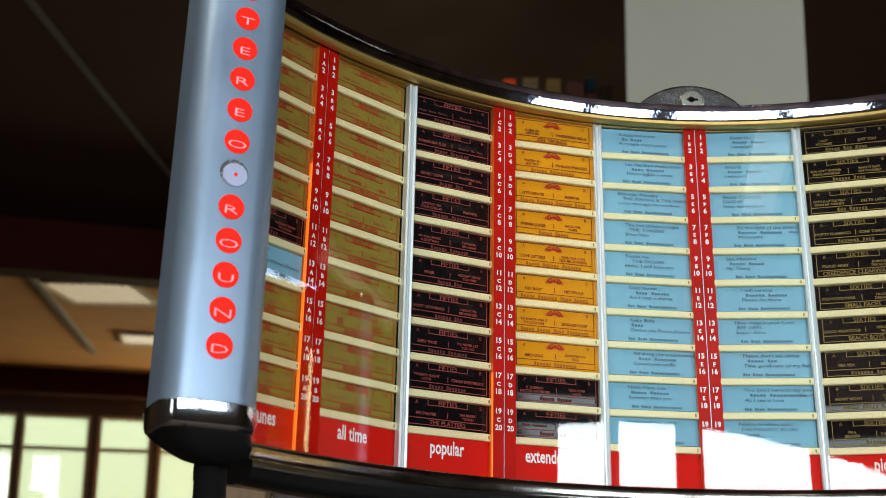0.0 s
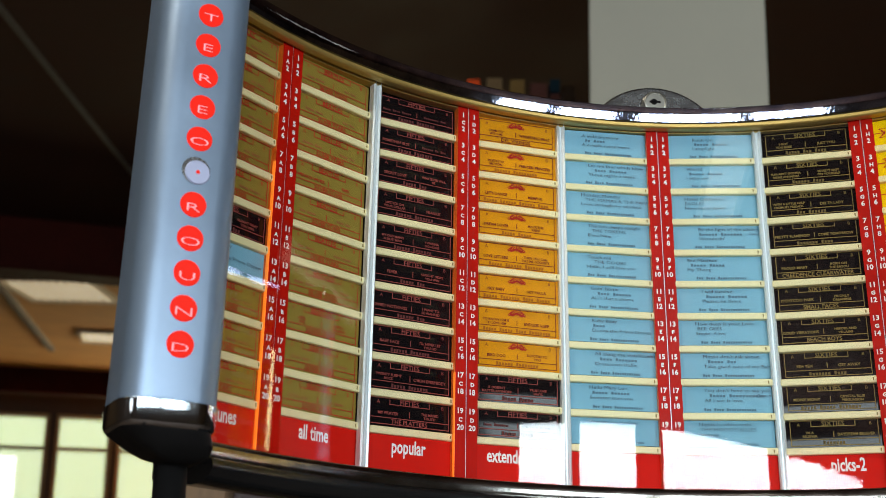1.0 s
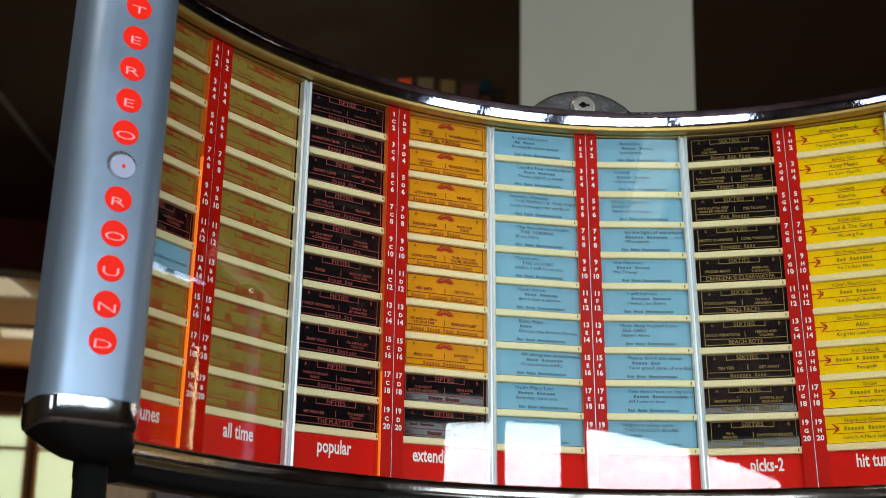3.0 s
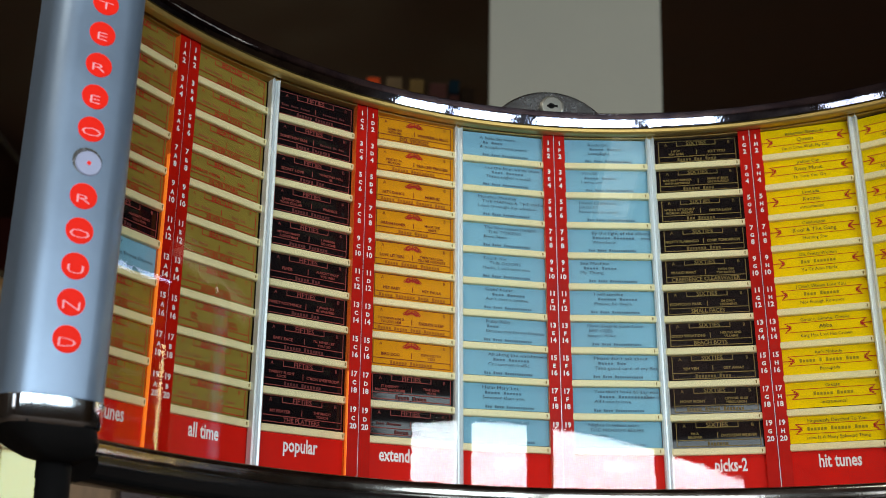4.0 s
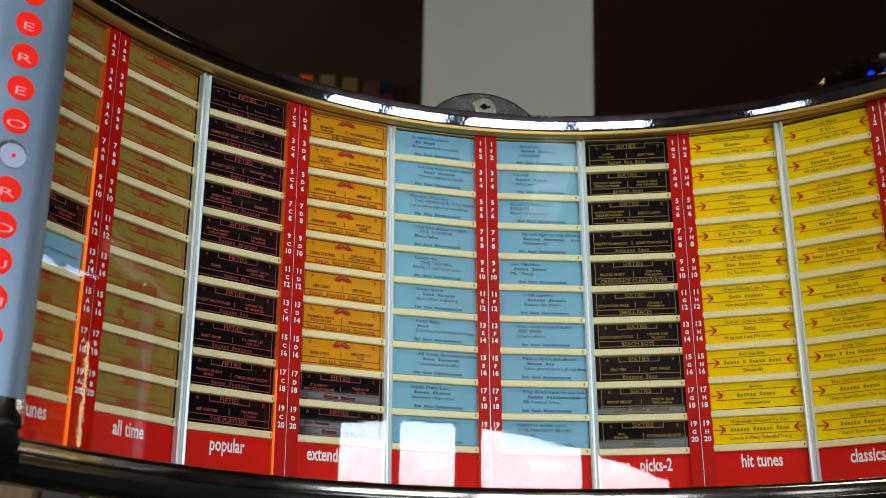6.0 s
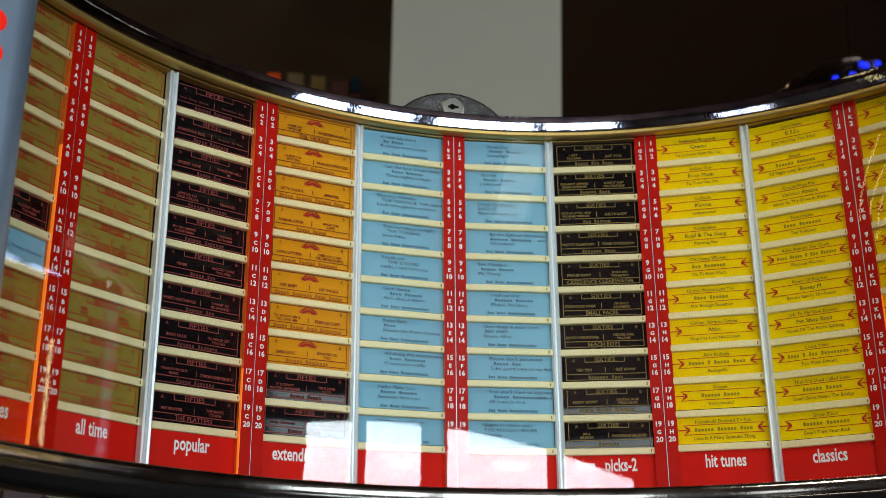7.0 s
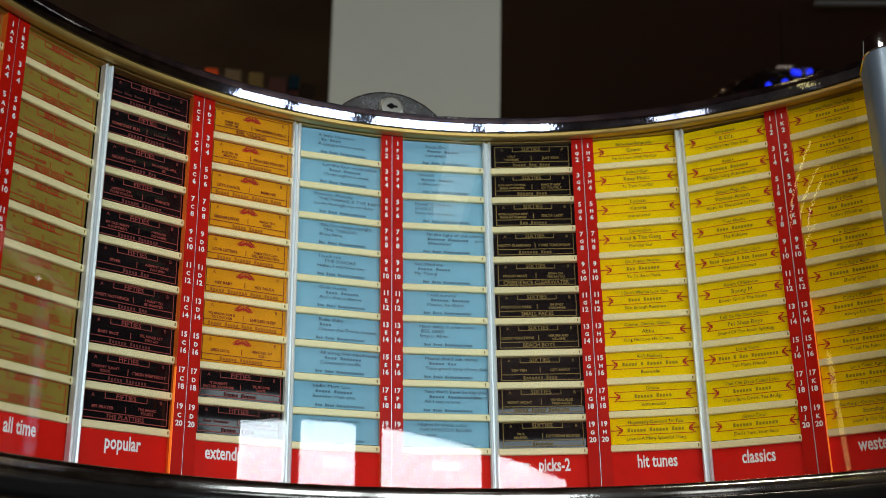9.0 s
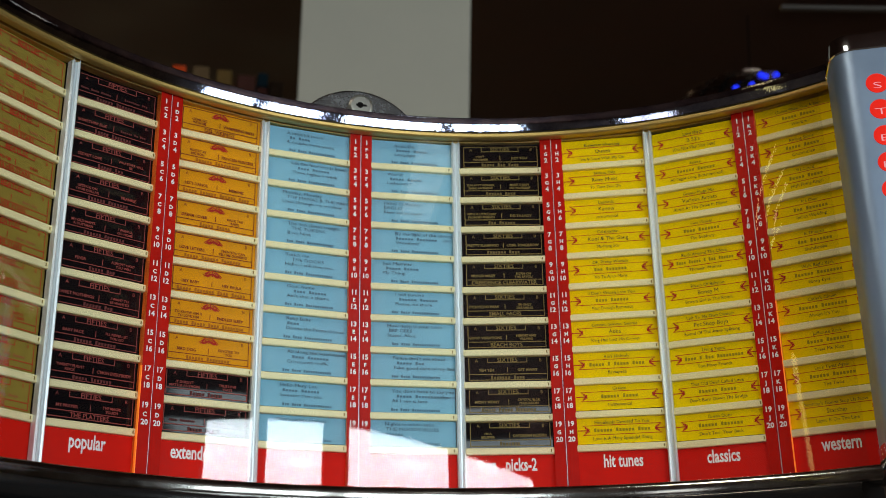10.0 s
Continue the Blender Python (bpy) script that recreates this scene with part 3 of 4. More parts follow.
bm = bmesh.new()
box(bm, -HALF - 0.001, HALF + 0.001, -0.0045, 0.002, -BAR, 0, bevel=0.0012)
for k in (1,):
    box(bm, k * (HALF - 0.0028) - 0.0005, k * (HALF - 0.0028) + 0.0005, -0.0047, -0.0044, -BAR * 0.72, -BAR * 0.3, mi=1)
BAR_MESH = part("card_holder", bm, [M_CREAM, M_GOLDINK])
smooth(BAR_MESH, flat=True)
BAR_DATA = BAR_MESH.data
bpy.data.objects.remove(BAR_MESH)

for col in COLS:
    bm = bmesh.new()
    box(bm, -HALF - 0.003, HALF + 0.003, 0.002, 0.006, V_BOTTOM, V_TOP + 0.004)
    back = part("title_column", bm, M_SHELL, jukebox, "column of ten title cards behind clear acrylic")
    dx, dy, dz, turn = SETTING[col]
    back.matrix_local = Matrix.Translation((dx, dy, dz)) @ station(EDGE[col], HALF) @ pose(0, 0, 0, 0, 0, turn)
    for row in range(1, 11):
        title_card(col, row, back)
        bar = new("card_holder", BAR_DATA)
        bar.parent = back
        bar["label"] = "cream plastic card holder bar"
        bar.matrix_local = pose(0, 0, -(row - 1) * PITCH)
    s = Sheet()
    top = -9 * PITCH - BAR
    s.slab(-HALF - 0.001, HALF + 0.001, V_BOTTOM - 0.006, top, -0.001, 0.0015)
    if col == "G":
        s.text("#4", -0.020, top - 0.0131, 0.0150, 1, 0.016, lift=0.0014)
    s.text(LABELS[col], dict(A=0.010, B=-0.0025, D=-0.009, G=0.009).get(col, 0), top - 0.0131, 0.0150, 1, 0.050, stretch=0.63, bold=0.00035, lift=0.0014)
    s.make("category_label", [M_LABEL, M_WHITE, M_WHITE, M_WHITE], back, "bright red category label with white lettering")

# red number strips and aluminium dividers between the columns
GLOW = dict(A=(-1, -0.075), C=(-1, -0.21), J=(1, -0.15))     # edge given an emissive glow: side, and how far up
for left, right in (("A", "B"), ("C", "D"), ("E", "F"), ("G", "H"), ("J", "K")):
    uc = (EDGE[left] + EDGE[right]) / 2
    s = Sheet()
    for k in (-1, 1):
        x0, x1 = sorted((k * 0.00045, k * (REDW / 2 - 0.0002)))
        s.slab(x0, x1, V_BOTTOM - 0.006, V_TOP + 0.002, -0.0060, 0.0015)
        s.m[-1 if k < 0 else -3] = 3
    s.slab(-0.00025, 0.00025, V_BOTTOM - 0.006, V_TOP + 0.002, -0.0054, 0.0015, 2)
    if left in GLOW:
        # orange glow put into emission here, standing for lamp light in the acrylic
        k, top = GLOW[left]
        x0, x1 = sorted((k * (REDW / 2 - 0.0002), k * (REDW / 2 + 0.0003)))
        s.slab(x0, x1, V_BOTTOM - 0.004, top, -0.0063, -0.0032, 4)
    for row in range(10):
        z = V_TOP - 0.0035 - row * PITCH
        for k, c in ((-1, left), (1, right)):
            for j, t in enumerate((str(2 * row + 1), c, str(2 * row + 2))):
                s.text(t, k * 0.0052, z - 0.0045 - j * 0.0066, 0.0060 if j != 1 else 0.0046, 1, 0.0072, bold=0.0002, lift=0.0063)
    strip = s.make("number_strip", [M_RED, M_WHITE, M_ALU, M_EDGE, M_EDGEGLOW], jukebox, "red acrylic strip with white selection numbers")
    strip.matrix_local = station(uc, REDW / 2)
for left, right in (("B", "C"), ("D", "E"), ("F", "G"), ("H", "J")):
    uc = (EDGE[left] + EDGE[right]) / 2
    bm = bmesh.new()
    h = ALUW / 2 - 0.0006
    sec = [(-h, 0.002), (-h, -0.0042), (-h + 0.0012, -0.0053), (-h + 0.0026, -0.0045), (-0.0006, -0.0032), (0.0006, -0.0032), (h - 0.0026, -0.0045), (h - 0.0012, -0.0053),
           (h, -0.0042), (h, 0.002)]
    lo = [bm.verts.new((x, yy, V_BOTTOM - 0.006)) for x, yy in sec]
    hi = [bm.verts.new((x, yy, V_TOP + 0.003)) for x, yy in sec]
    for i in range(len(sec)):
        j = (i + 1) % len(sec)
        bm.faces.new((lo[i], lo[j], hi[j], hi[i]))
    bm.faces.new(hi)
    bm.faces.new(lo[::-1])
    bmesh.ops.recalc_face_normals(bm, faces=bm.faces)
    div = part("divider", bm, M_ALU, jukebox, "ribbed aluminium divider strip")
    div.matrix_local = station(uc, ALUW / 2)

# clear curved acrylic in front of the cards
bm = bmesh.new()
rows_ = []
for i in range(121):
    uu = -U_END + 2 * U_END * i / 120
    c, k = curve_at(uu), inward(uu)
    rows_.append([bm.verts.new((c.x + k.x * 0.012, c.y + k.y * 0.012, v)) for v in (V_BOTTOM - 0.004, V_TOP + 0.004)])
for a, b in zip(rows_, rows_[1:]):
    bm.faces.new((a[0], b[0], b[1], a[1]))
window_sheet = smooth(part("clear_cover", bm, M_GLASS, jukebox, "clear glossy acrylic cover"))
window_sheet.visible_shadow = False


def arc(cx, cy, r, a0, a1, n):
    return [(cx + r * math.cos(radians(a0 + (a1 - a0) * i / n)), cy + r * math.sin(radians(a0 + (a1 - a0) * i / n))) for i in range(n + 1)]


# top: gold lip, chrome half-round rail, back shell
bm = bmesh.new()
sweep(bm, [(-0.004, V_TOP + 0.0005), (0.0050, V_TOP + 0.0005), (0.0052, V_TOP + 0.0040), (0.0080, V_TOP + 0.0040), (0.0082, V_TOP + 0.0010), (0.0140, V_TOP + 0.0016),
           (0.0152, V_TOP + 0.0026), (0.0155, V_TOP + 0.0052), (0.010, V_TOP + 0.0065), (-0.004, V_TOP + 0.0065)], -U_END - 0.012, U_END + 0.012)
part("gold_lip", bm, M_BRASS, jukebox, "gold-coloured metal lip under the top rail")
bm = bmesh.new()
sweep(bm, [(-0.006, 0.0313)] + [(0.011, 0.0313)] + arc(-0.0325, 0.0470, 0.0500, -18, -3, 14) + [(0.0170, 0.0450), (0.0155, 0.0454), (0.010, 0.0454)] + [(-0.006, 0.0450)], -U_END - 0.012, U_END + 0.012)
smooth(part("top_rail", bm, M_PITTED, jukebox, "polished chrome half-round top rail")).data.set_sharp_from_angle(angle=radians(20))
bm = bmesh.new()
sweep(bm, [(-0.007, V_BOTTOM - 0.012), (-0.007, 0.043), (-0.030, 0.042), (-0.040, 0.03), (-0.040, V_BOTTOM), (-0.03, V_BOTTOM - 0.012)], -U_END - 0.005, U_END + 0.005)
part("back_shell", bm, M_SHELL, jukebox, "black lacquered back shell")

# bottom rail: upright chrome band over a black tray
bm = bmesh.new()
sweep(bm, [(-0.004, V_BOTTOM - 0.0005), (0.0135, V_BOTTOM - 0.0005), (0.0150, V_BOTTOM - 0.0015), (0.0157, V_BOTTOM - 0.0050), (0.0158, V_BOTTOM - 0.0100), (0.0150, V_BOTTOM - 0.0125), (-0.004, V_BOTTOM - 0.0125)],
      -U_END - 0.020, U_END + 0.020)
smooth(part("bottom_rail", bm, M_WORN, jukebox, "polished chrome bottom rail")).data.set_sharp_from_angle(angle=radians(50))
bm = bmesh.new()
sweep(bm, [(-0.03, V_BOTTOM - 0.0130), (0.022, V_BOTTOM - 0.0130), (0.0250, V_BOTTOM - 0.0145), (0.0258, V_BOTTOM - 0.0180), (0.0240, V_BOTTOM - 0.0240), (0.018, V_BOTTOM - 0.0285), (0.008, V_BOTTOM - 0.0295),
           (-0.03, V_BOTTOM - 0.0240)], -U_END + 0.004, U_END - 0.004)
smooth(part("tray", bm, M_SHELL, jukebox, "black lacquered tray under the panel")).data.set_sharp_from_angle(angle=radians(50))

# lock plate and lock over the middle of the top rail
bm = bmesh.new()
lathe(bm, [(0.0650, 0), (0.0660, 0.001), (0.0656, 0.0030), (0.0640, 0.0036)], 96, pose(0.001, 0.012, 0.0125, 90, 0, 0))
smooth(part("lock_plate", bm, M_STEEL, jukebox, "round brushed steel lock plate"), flat=True)
bm = bmesh.new()
lathe(bm, [(0.0118, 0), (0.0118, 0.003), (0.0106, 0.0054), (0.0092, 0.0058), (0.0089, 0.0050), (0.0080, 0.0050)], 40, pose(0.0025, 0.0086, 0.0612, 90, 0, 0))
lock = part("lock", bm, M_SATIN, jukebox, "round chrome cylinder lock")
bm = bmesh.new()
lathe(bm, [(0.0030, 0), (0.0030, 0.0004)], 16, pose(0.0012, 0.0035, 0.0612, 90, 0, 0))
box(bm, -0.0030, 0.0072, 0.0031, 0.0035, 0.0601, 0.0622)
part("keyhole", bm, M_SHELL, lock, "black keyhole")

# ---- the two silver pillars with lettered discs ----
PY, PW = -0.2557, 0.059


def pillar_ring(bm, z, grow=0.0, corner=0.016):
    """One level of the pillar: a square with a slightly bowed front and rounded corners."""
    ring = []
    h = PW / 2 + grow
    c = max(0.002, corner + grow)
    for sx, sy, a0 in ((1, -1, -90), (1, 1, 0), (-1, 1, 90), (-1, -1, 180)):
        for k in range(7):
            a = radians(a0 + 15 * k)
            ring.append(bm.verts.new((sx * (h - c) + c * math.cos(a), sy * (h - c) + c * math.sin(a), z)))
    return ring


def pillar_body(name, levels, mat, parent, label, m, lean=(0, 0)):
    """A closed body of pillar rings from (height, growth) pairs, from bottom to top; lean shifts it the further the lower."""
    bm = bmesh.new()
    rings = [pillar_ring(bm, z, g) for z, g in levels]
    n = len(rings[0])
    for a, b in zip(rings, rings[1:]):
        for i in range(n):
            bm.faces.new((a[i], a[(i + 1) % n], b[(i + 1) % n], b[i]))
    bm.faces.new(rings[0][::-1])
    bm.faces.new(rings[-1])
    for v in bm.verts:
        d = levels[-1][0] - v.co.z
        v.co = m @ v.co + Vector((lean[0] * d, lean[1] * d, 0))
    ob = part(name, bm, mat, parent, label)
    for f in ob.data.polygons:
        f.use_smooth = len(f.vertices) == 4
    ob.data.set_sharp_from_angle(angle=radians(25))
    return ob


def pillar(side, px, top, low, first, turn):
    """A silver square tube with chrome caps; a line of red discs, one letter each, faces turn degrees off the front."""
    root = jukebox
    base = Matrix.Translation((side * px, PY, 0)) @ pose(0, 0, 0, 0, 0, turn)
    tube = pillar_body("pillar", [(low, 0), (top, 0)], M_SILVER, root, "silver-painted pillar with red lettered discs", base)
    for z, k in ((low, -1), (top, 1)):
        levels = [(z + k * h, g) for h, g in ((0.0, 0.0004), (0.0008, 0.0013), (0.0125, 0.0005), (0.0148, -0.0005), (0.0160, -0.0022))]
        pillar_body("pillar_cap", levels if k > 0 else levels[::-1], M_CAP, tube, "faceted chrome pillar cap", base)
    pillar_body("pillar_foot", [(low - 0.0320, -0.0200), (low - 0.0290, -0.0130), (low - 0.0230, -0.0060), (low - 0.0158, -0.0020)], M_MATTE, tube, "black rounded pillar foot", base,
                (-side * 0.75, 0.5))
    # warm lamp tube at the end of the title panel, hidden behind the pillar
    bm = bmesh.new()
    lathe(bm, [(0.0035, low + 0.004), (0.0048, low + 0.006), (0.0048, -0.0400), (0.0030, -0.0380)], 16, Matrix.Translation((side * 0.390, -0.205, 0)))
    smooth(part("lamp_tube", bm, M_AMBER, tube, "thin warm glowing lamp tube"))
    word = "STEREO.ROUND"
    for i, ch in enumerate(word):
        z = first - 0.0222 * i
        m = base @ Matrix.Translation((0, -PW / 2, z))
        s = Sheet()
        n, r = 32, 0.0086
        pts = [(r * math.cos(2 * math.pi * k / n), r * math.sin(2 * math.pi * k / n)) for k in range(n)]

        rings = [[(x * q, -0.0005, zz * q) for x, zz in pts] for q in (1.0, 0.93, 0.62, 0.3)]
        rings[0] = [(x, 0.0004, zz) for x, zz in pts]
        for ring in rings:
            s.v += ring
        for a in range(3):
            for k in range(n):
                s.f.append((a * n + k, a * n + (k + 1) % n, (a + 1) * n + (k + 1) % n, (a + 1) * n + k))
                s.m.append(0)
        s.f.append(tuple(3 * n + k for k in range(n)))
        s.m.append(0)
        if ch == ".":
            s.v = [(x * 0.94 + 0.0006, yy - 0.0006, zz * 0.94 - 0.0007) for x, yy, zz in s.v]
            n0 = len(s.v)
            s.v += [(x * 1.06 - 0.0003, -0.0002, zz * 1.06 + 0.0004) for x, zz in pts]
            s.f.append(tuple(range(n0, n0 + n)))
            s.m.append(2)
            hub = [(0.0013 * math.cos(2 * math.pi * k / 12), 0.0013 * math.sin(2 * math.pi * k / 12)) for k in range(12)]
            s.flat([(x + 0.0006, z_ - 0.0007) for x, z_ in hub], 1, 0.0014)
            disc = s.make("white_disc", [M_RECORD, M_DISC, M_STEEL], tube, "white record-shaped disc with a red centre")
        else:
            s.text(ch, 0.0, -0.0048, 0.0078, 1, 0.0125, stretch=2.2, bold=-0.00010, lift=0.0009)
            disc = s.make("letter_disc", [M_DISC, M_LETTER], tube, "glowing red disc with a pale letter")
        disc.matrix_local = m
    return tube


pillar(-1, 0.3674, 0.0180, -0.2873, -0.0099, 27.0)
pillar(1, 0.3600, 0.0180, -0.2873, -0.0122, -29.0)

# black cabinet and leg that carry the display
bm = bmesh.new()
box(bm, -0.20, 0.20, 0.02, 0.42, 0.0, 1.140, bevel=0.02, m=Matrix.Translation((0.21975, 0.99557, 0)))
cab = part("cabinet", bm, M_MATTE, jukebox, "black lacquered jukebox cabinet")
cab.matrix_local = PANEL.inverted()
bm = bmesh.new()
lathe(bm, [(0.05, 0.0), (0.05, 0.012), (0.014, 0.02), (0.010, 1.178)], 24, Matrix.Translation((-0.142, 0.722, 0)))
leg = smooth(part("leg", bm, M_MATTE, jukebox, "slim black support leg"))
leg.matrix_local = PANEL.inverted()
leg2 = new("leg", leg.data)
leg2.parent = jukebox
leg2.matrix_local = PANEL.inverted() @ Matrix.Translation((0.722, 0, 0))

# ---- behind the jukebox ----
M_BOXES = [material("box_" + n, c, 0.8, vary=0.15, scale=20, spec=0.08) for n, c in (
    ("teal", (0.015, 0.035, 0.05)), ("orange", (0.72, 0.075, 0.015)), ("tan", (0.19, 0.115, 0.055)), ("ochre", (0.22, 0.125, 0.04)), ("rose", (0.12, 0.045, 0.035)), ("brown", (0.05, 0.03, 0.02)))]
M_DARKWOOD = material("dark_wood", (0.05, 0.035, 0.03), 0.5, vary=0.2, scale=12, stretch=(6, 6, 1))


def shelf_unit(m, w, d, h, n):
    root = new("shelf_unit")
    tagged(root, "tall dark wooden shelf unit standing on the floor", "shelf")
    root.matrix_world = m
    for nm, dims in (("side_panel", (-w / 2, -w / 2 + 0.02, 0, d, 0, h)), ("side_panel", (w / 2 - 0.02, w / 2, 0, d, 0, h)),
                     ("back_panel", (-w / 2 + 0.02, w / 2 - 0.02, d - 0.012, d, 0, h))):
        bm = bmesh.new()
        box(bm, *dims, bevel=0.002)
        part(nm, bm, M_DARKWOOD, root)
    for i in range(n):
        z = h * i / (n - 1)
        bm = bmesh.new()
        box(bm, -w / 2 + 0.02, w / 2 - 0.02, 0, d - 0.012, max(0, z - 0.02), max(0.02, z), bevel=0.002)
        part("shelf", bm, M_DARKWOOD, root)
    return root


SHELF = pose(0.265, 3.45, 0, 0, 0, -4)
shelf_unit(SHELF, 0.62, 0.32, 2.355, 6)
rng = random.Random(4)
# stacks of small cartons: from, width, then colour and height of each carton from below
for x, w, stack in ((-0.255, 0.055, ((5, 0.05), (0, 0.05))), (-0.175, 0.062, ((5, 0.055), (0, 0.06))), (-0.100, 0.046, ((2, 0.045), (1, 0.055), (1, 0.05))),
                    (-0.038, 0.056, ((3, 0.05), (5, 0.02), (3, 0.045), (2, 0.045))), (0.036, 0.050, ((2, 0.05), (3, 0.028), (5, 0.022), (3, 0.05))),
                    (0.100, 0.060, ((3, 0.045), (5, 0.035), (4, 0.06))), (0.164, 0.034, ((5, 0.06), (4, 0.05), (0, 0.045))), (0.204, 0.045, ((5, 0.07), (5, 0.06)))):
    z = 2.355
    for k, h in stack:
        bm = bmesh.new()
        box(bm, 0, w * rng.uniform(0.86, 1.0), 0, 0.2, 0, h - 0.001, bevel=0.003)
        bx = part("storage_box", bm, M_BOXES[k])
        tagged(bx, "small coloured cardboard box stacked on the tall shelf unit", "box", group="boxes on the shelf")
        bx.matrix_world = SHELF @ pose(x, 0.03 + rng.random() * 0.03, z)
        z += h

# mirror ball with blue lights, hung from the ceiling
M_FACET = material("mirror_facet", (0.55, 0.40, 0.32), 0.25, 1.0, vary=0.3, scale=6)
M_LED = material("blue_light", (0.02, 0.03, 0.8), 0.4, vary=0.05, emit=(0.01, 0.03, 1.0), strength=2.5)
ball = new("mirror_ball")
tagged(ball, "dark mirror ball with small blue lights hanging from the ceiling", "mirror ball")
BALL_R = 0.35
ball.matrix_world = pose(1.94, 3.06, 2.190, 0, 0, 0)
bm = bmesh.new()
bmesh.ops.create_uvsphere(bm, u_segments=24, v_segments=16, radius=BALL_R - 0.006)
part("core", bm, M_SHELL, ball, "black core")
bm = bmesh.new()
N = 17
for i in range(1, N):
    th = math.pi * i / N
    n = max(6, int(34 * math.sin(th)))
    for j in range(n):
        m = pose(0, 0, 0, 0, 0, 360 * j / n) @ pose(0, 0, 0, 0, math.degrees(th) - 90, 0) @ Matrix.Translation((BALL_R - 0.004, 0, 0)) @ pose(0, 0, 0, 0, rng.uniform(-5, 5), rng.uniform(-5, 5))
        box(bm, -0.002, 0.002, -0.023, 0.023, -0.023, 0.023, m=m)
part("mirror_tiling", bm, M_FACET, ball, "small square mirror facets")["kind"] = "stuff"
for side, up in ((-0.037, 0.212), (0.010, 0.219), (0.036, 0.268), (0.048, 0.258), (0.080, 0.268)):
    bm = bmesh.new()
    bmesh.ops.create_uvsphere(bm, u_segments=12, v_segments=8, radius=0.009)
    led = smooth(part("blue_light", bm, M_LED, ball, "small glowing blue light"))
    near = math.sqrt(BALL_R ** 2 - up ** 2 - side ** 2)
    led.location = (side * 0.835 - near * 0.55, -near * 0.835 - side * 0.55, up)
bm = bmesh.new()
lathe(bm, [(0.002, BALL_R - 0.01), (0.002, CEIL - 2.190)], 10)
part("hanging_rod", bm, M_SHELL, ball)

# thin trims under the ceiling
M_TRIM = material("pale_trim", (0.10, 0.08, 0.065), 0.6, vary=0.1)
for length, m in ((5.2, pose(-1.37, 3.6, CEIL, 0, 0, 90)), (1.3, pose(2.62, 2.766, CEIL, 0, 0, -17.4))):
    bm = bmesh.new()
    box(bm, -length / 2, length / 2, -0.013, 0.013, -0.012, 0, bevel=0.003)
    tagged(part("trim", bm, M_TRIM), "thin pale strip fixed under the ceiling", "trim", kind="structure").matrix_world = m


# a hanging lamp of thin glowing strands, to the side of the aisle
M_STRAND = material("warm_strand", (0.8, 0.6, 0.3), 0.4, vary=0.05, emit=(1.0, 0.74, 0.30), strength=7.0)
strand_lamp = new("strand_lamp")
tagged(strand_lamp, "hanging lamp of thin curved warm glowing strands", "lamp")
strand_lamp.matrix_world = ROOM @ pose(-1.72, 0.24, CEIL)
bm = bmesh.new()
lathe(bm, [(0.004, -0.36), (0.004, -0.022), (0.05, -0.02), (0.05, 0.0)], 16)
part("stem", bm, M_STEEL, strand_lamp)
for y0, z0, y1, z1, x1 in ((-0.07, -0.27, 0.16, -0.04, 0.02), (0.0, -0.27, 0.18, -0.11, -0.03), (0.04, -0.31, 0.19, -0.19, 0.04), (0.0, -0.36, 0.10, -0.30, 0.0)):
    bm = bmesh.new()
    rings = []
    for i in range(13):
        t = i / 12
        c = Vector((x1 * t, y0 + (y1 - y0) * t ** 1.35, z0 + (z1 - z0) * t ** 0.85))
        r = 0.0062 - 0.003 * abs(t - 0.6)
        rings.append([bm.verts.new(c + Vector((r * math.cos(a), r * math.sin(a), 0))) for a in (0, 1.05, 2.09, 3.14, 4.19, 5.24)])
    for a, b in zip(rings, rings[1:]):
        for j in range(6):
            bm.faces.new((a[j], a[(j + 1) % 6], b[(j + 1) % 6], b[j]))
    bm.faces.new(rings[0])
    bm.faces.new(rings[-1][::-1])
    bmesh.ops.recalc_face_normals(bm, faces=bm.faces)
    smooth(part("strand", bm, M_STRAND, strand_lamp))

# a tall standing tube lamp across the aisle
tube_lamp = new("tube_lamp")
tagged(tube_lamp, "tall standing lamp with a slim warm glowing tube", "lamp")
tube_lamp.matrix_world = ROOM @ pose(-2.5, 0.17, 0)
bm = bmesh.new()
lathe(bm, [(0.14, 0.0), (0.14, 0.02), (0.03, 0.035), (0.02, 1.55)], 32)
part("stand", bm, M_STEEL, tube_lamp)
bm = bmesh.new()
lathe(bm, [(0.014, 1.55), (0.020, 1.56), (0.020, 2.26), (0.010, 2.28)], 24)
M_WARMTUBE = material("warm_tube", (0.8, 0.7, 0.3), 0.4, vary=0.05, emit=(1.0, 0.80, 0.25), strength=3.0)
smooth(part("glowing_tube", bm, M_WARMTUBE, tube_lamp, "warm yellow glowing tube"))

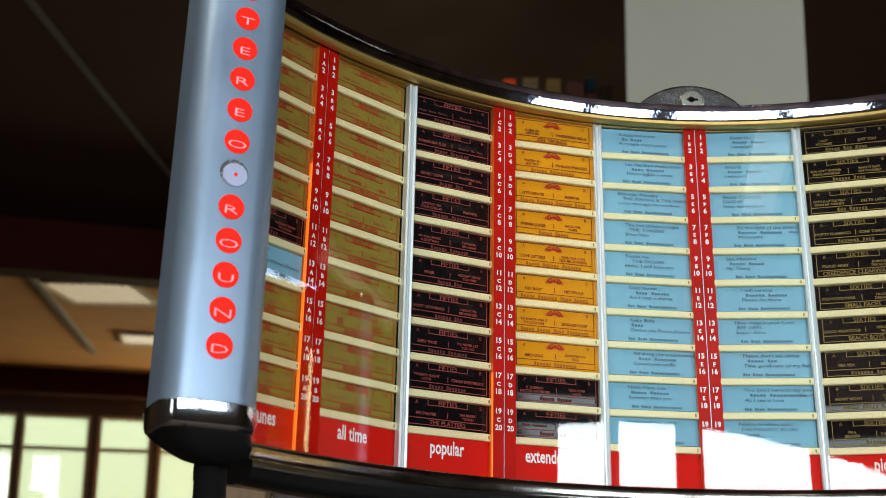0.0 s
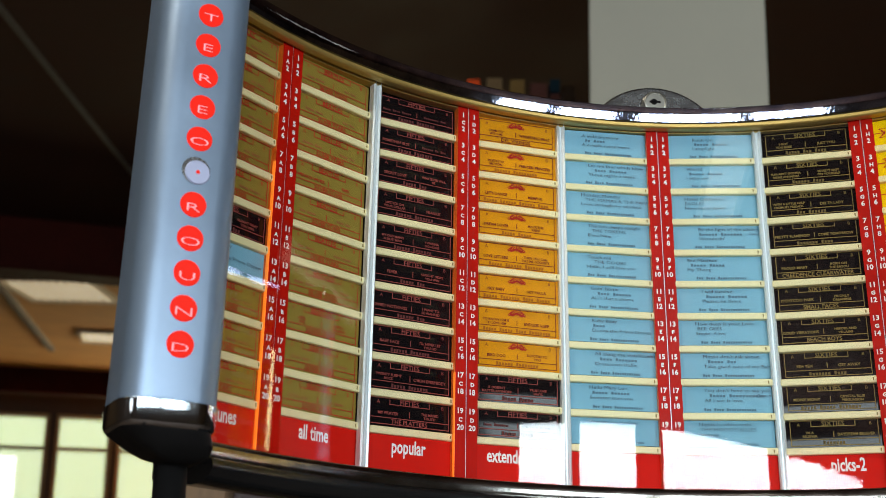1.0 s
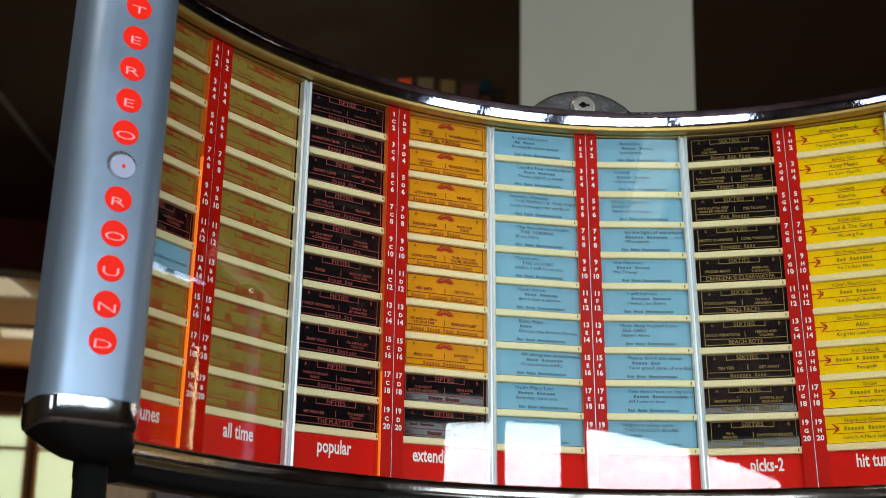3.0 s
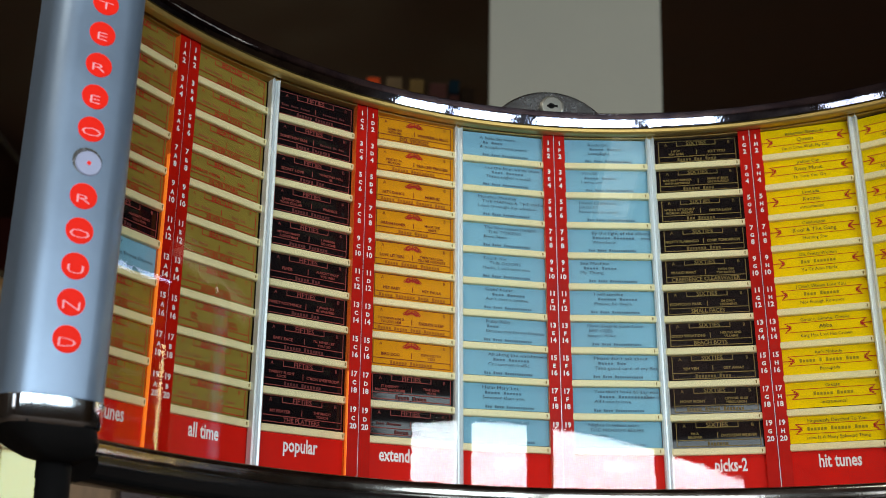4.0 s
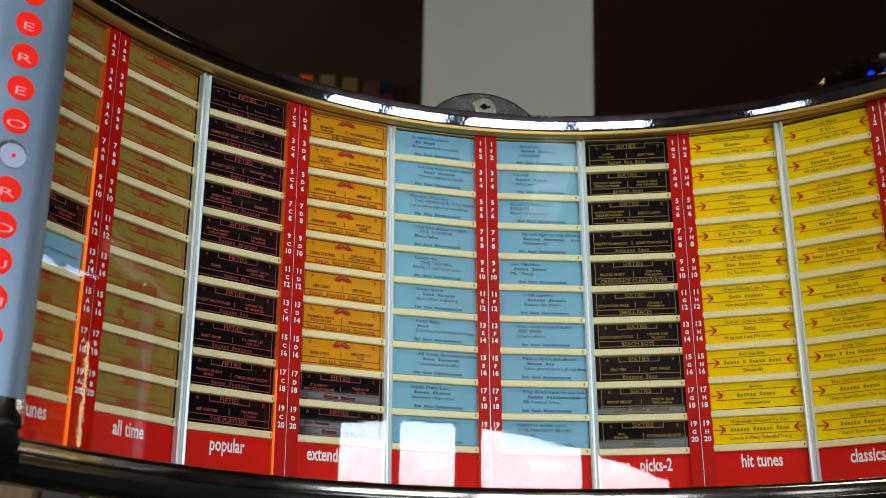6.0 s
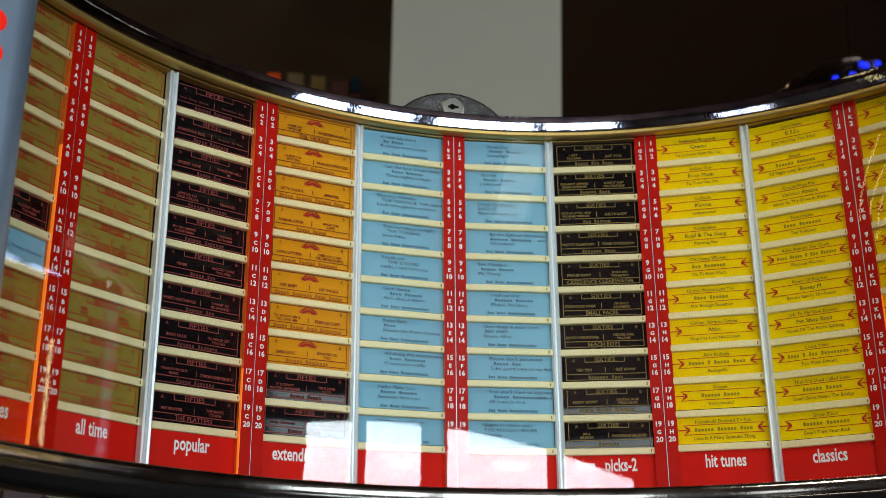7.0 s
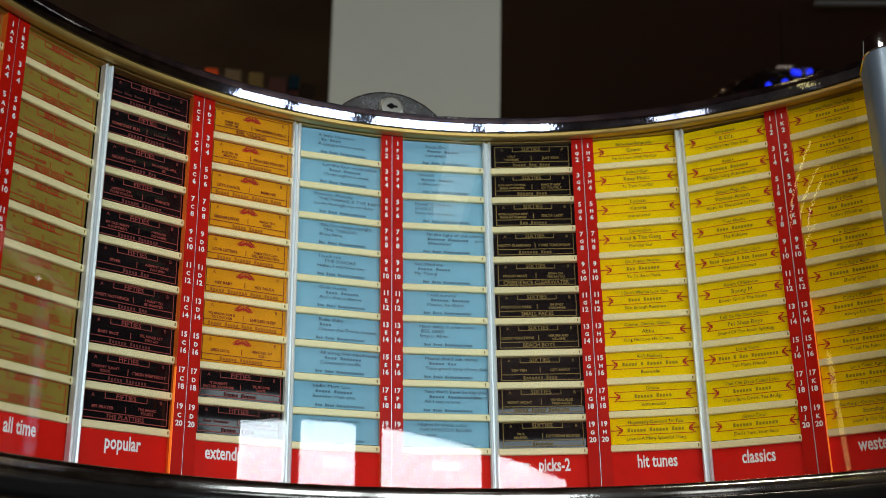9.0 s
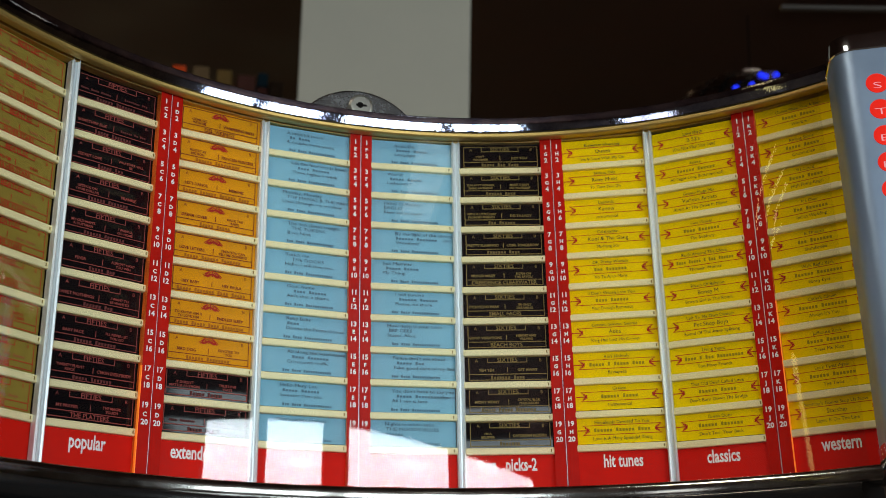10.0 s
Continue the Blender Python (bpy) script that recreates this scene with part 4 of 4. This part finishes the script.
# ---- beyond the jukebox: cupboard and machine low behind the tray ----
M_TANWOOD = material("tan_wood", (0.45, 0.27, 0.14), 0.5, vary=0.18, scale=10, stretch=(6, 6, 1))
M_DARKRED = material("dark_red_panel", (0.06, 0.012, 0.008), 0.4, vary=0.15, scale=8)
M_GREENGLASS = material("green_yellow_panel", (0.20, 0.20, 0.05), 0.25, vary=0.25, scale=9)


def low_cupboard(m, w, d, h, body, door, label):
    """A low cabinet: carcass on a plinth, one door with a handle, a top board."""
    root = new("low_cupboard")
    tagged(root, label, "cupboard")
    root.matrix_world = m
    for nm, dims, mat in (("plinth", (-w / 2 + 0.02, w / 2 - 0.02, 0.03, d, 0, 0.08), M_MATTE), ("carcass", (-w / 2, w / 2, 0.02, d, 0.08, h - 0.025), body),
                          ("top_board", (-w / 2 - 0.008, w / 2 + 0.008, -0.005, d + 0.005, h - 0.025, h), body)):
        bm = bmesh.new()
        box(bm, *dims, bevel=0.003)
        part(nm, bm, mat, root)
    bm = bmesh.new()
    box(bm, -w / 2 + 0.004, w / 2 - 0.004, 0.0, 0.0195, 0.085, h - 0.03, bevel=0.003)
    leaf = part("door", bm, door, root)
    bm = bmesh.new()
    box(bm, w / 2 - 0.03, w / 2 - 0.02, -0.02, -0.001, h * 0.6, h * 0.6 + 0.12, bevel=0.002)
    part("handle", bm, M_STEEL, leaf)
    return root


low_cupboard(pose(-0.436, 2.6, 0), 0.106, 0.4, 1.30, M_TANWOOD, M_TANWOOD, "narrow tan wooden cupboard standing on the carpet")
low_cupboard(pose(-0.330, 2.6, 0), 0.090, 0.4, 1.30, M_DARKRED, M_DARKRED, "narrow dark red lacquered cupboard standing on the carpet")
low_cupboard(pose(-0.250, 2.6, 0), 0.055, 0.4, 1.30, M_COLUMN, M_GREENGLASS, "slim pale cupboard with a yellow-green front panel")

# dark batten along the far ceiling
bm = bmesh.new()
box(bm, -0.03, 0.03, -2.1, 2.1, -0.04, 0, bevel=0.006)
batten = tagged(part("ceiling_batten", bm, M_WALL), "dark brown batten fixed under the far ceiling", "batten", kind="structure")
batten.matrix_world = ROOM @ pose(0.33, 10.6, CEIL, 0, 0, -9.5)
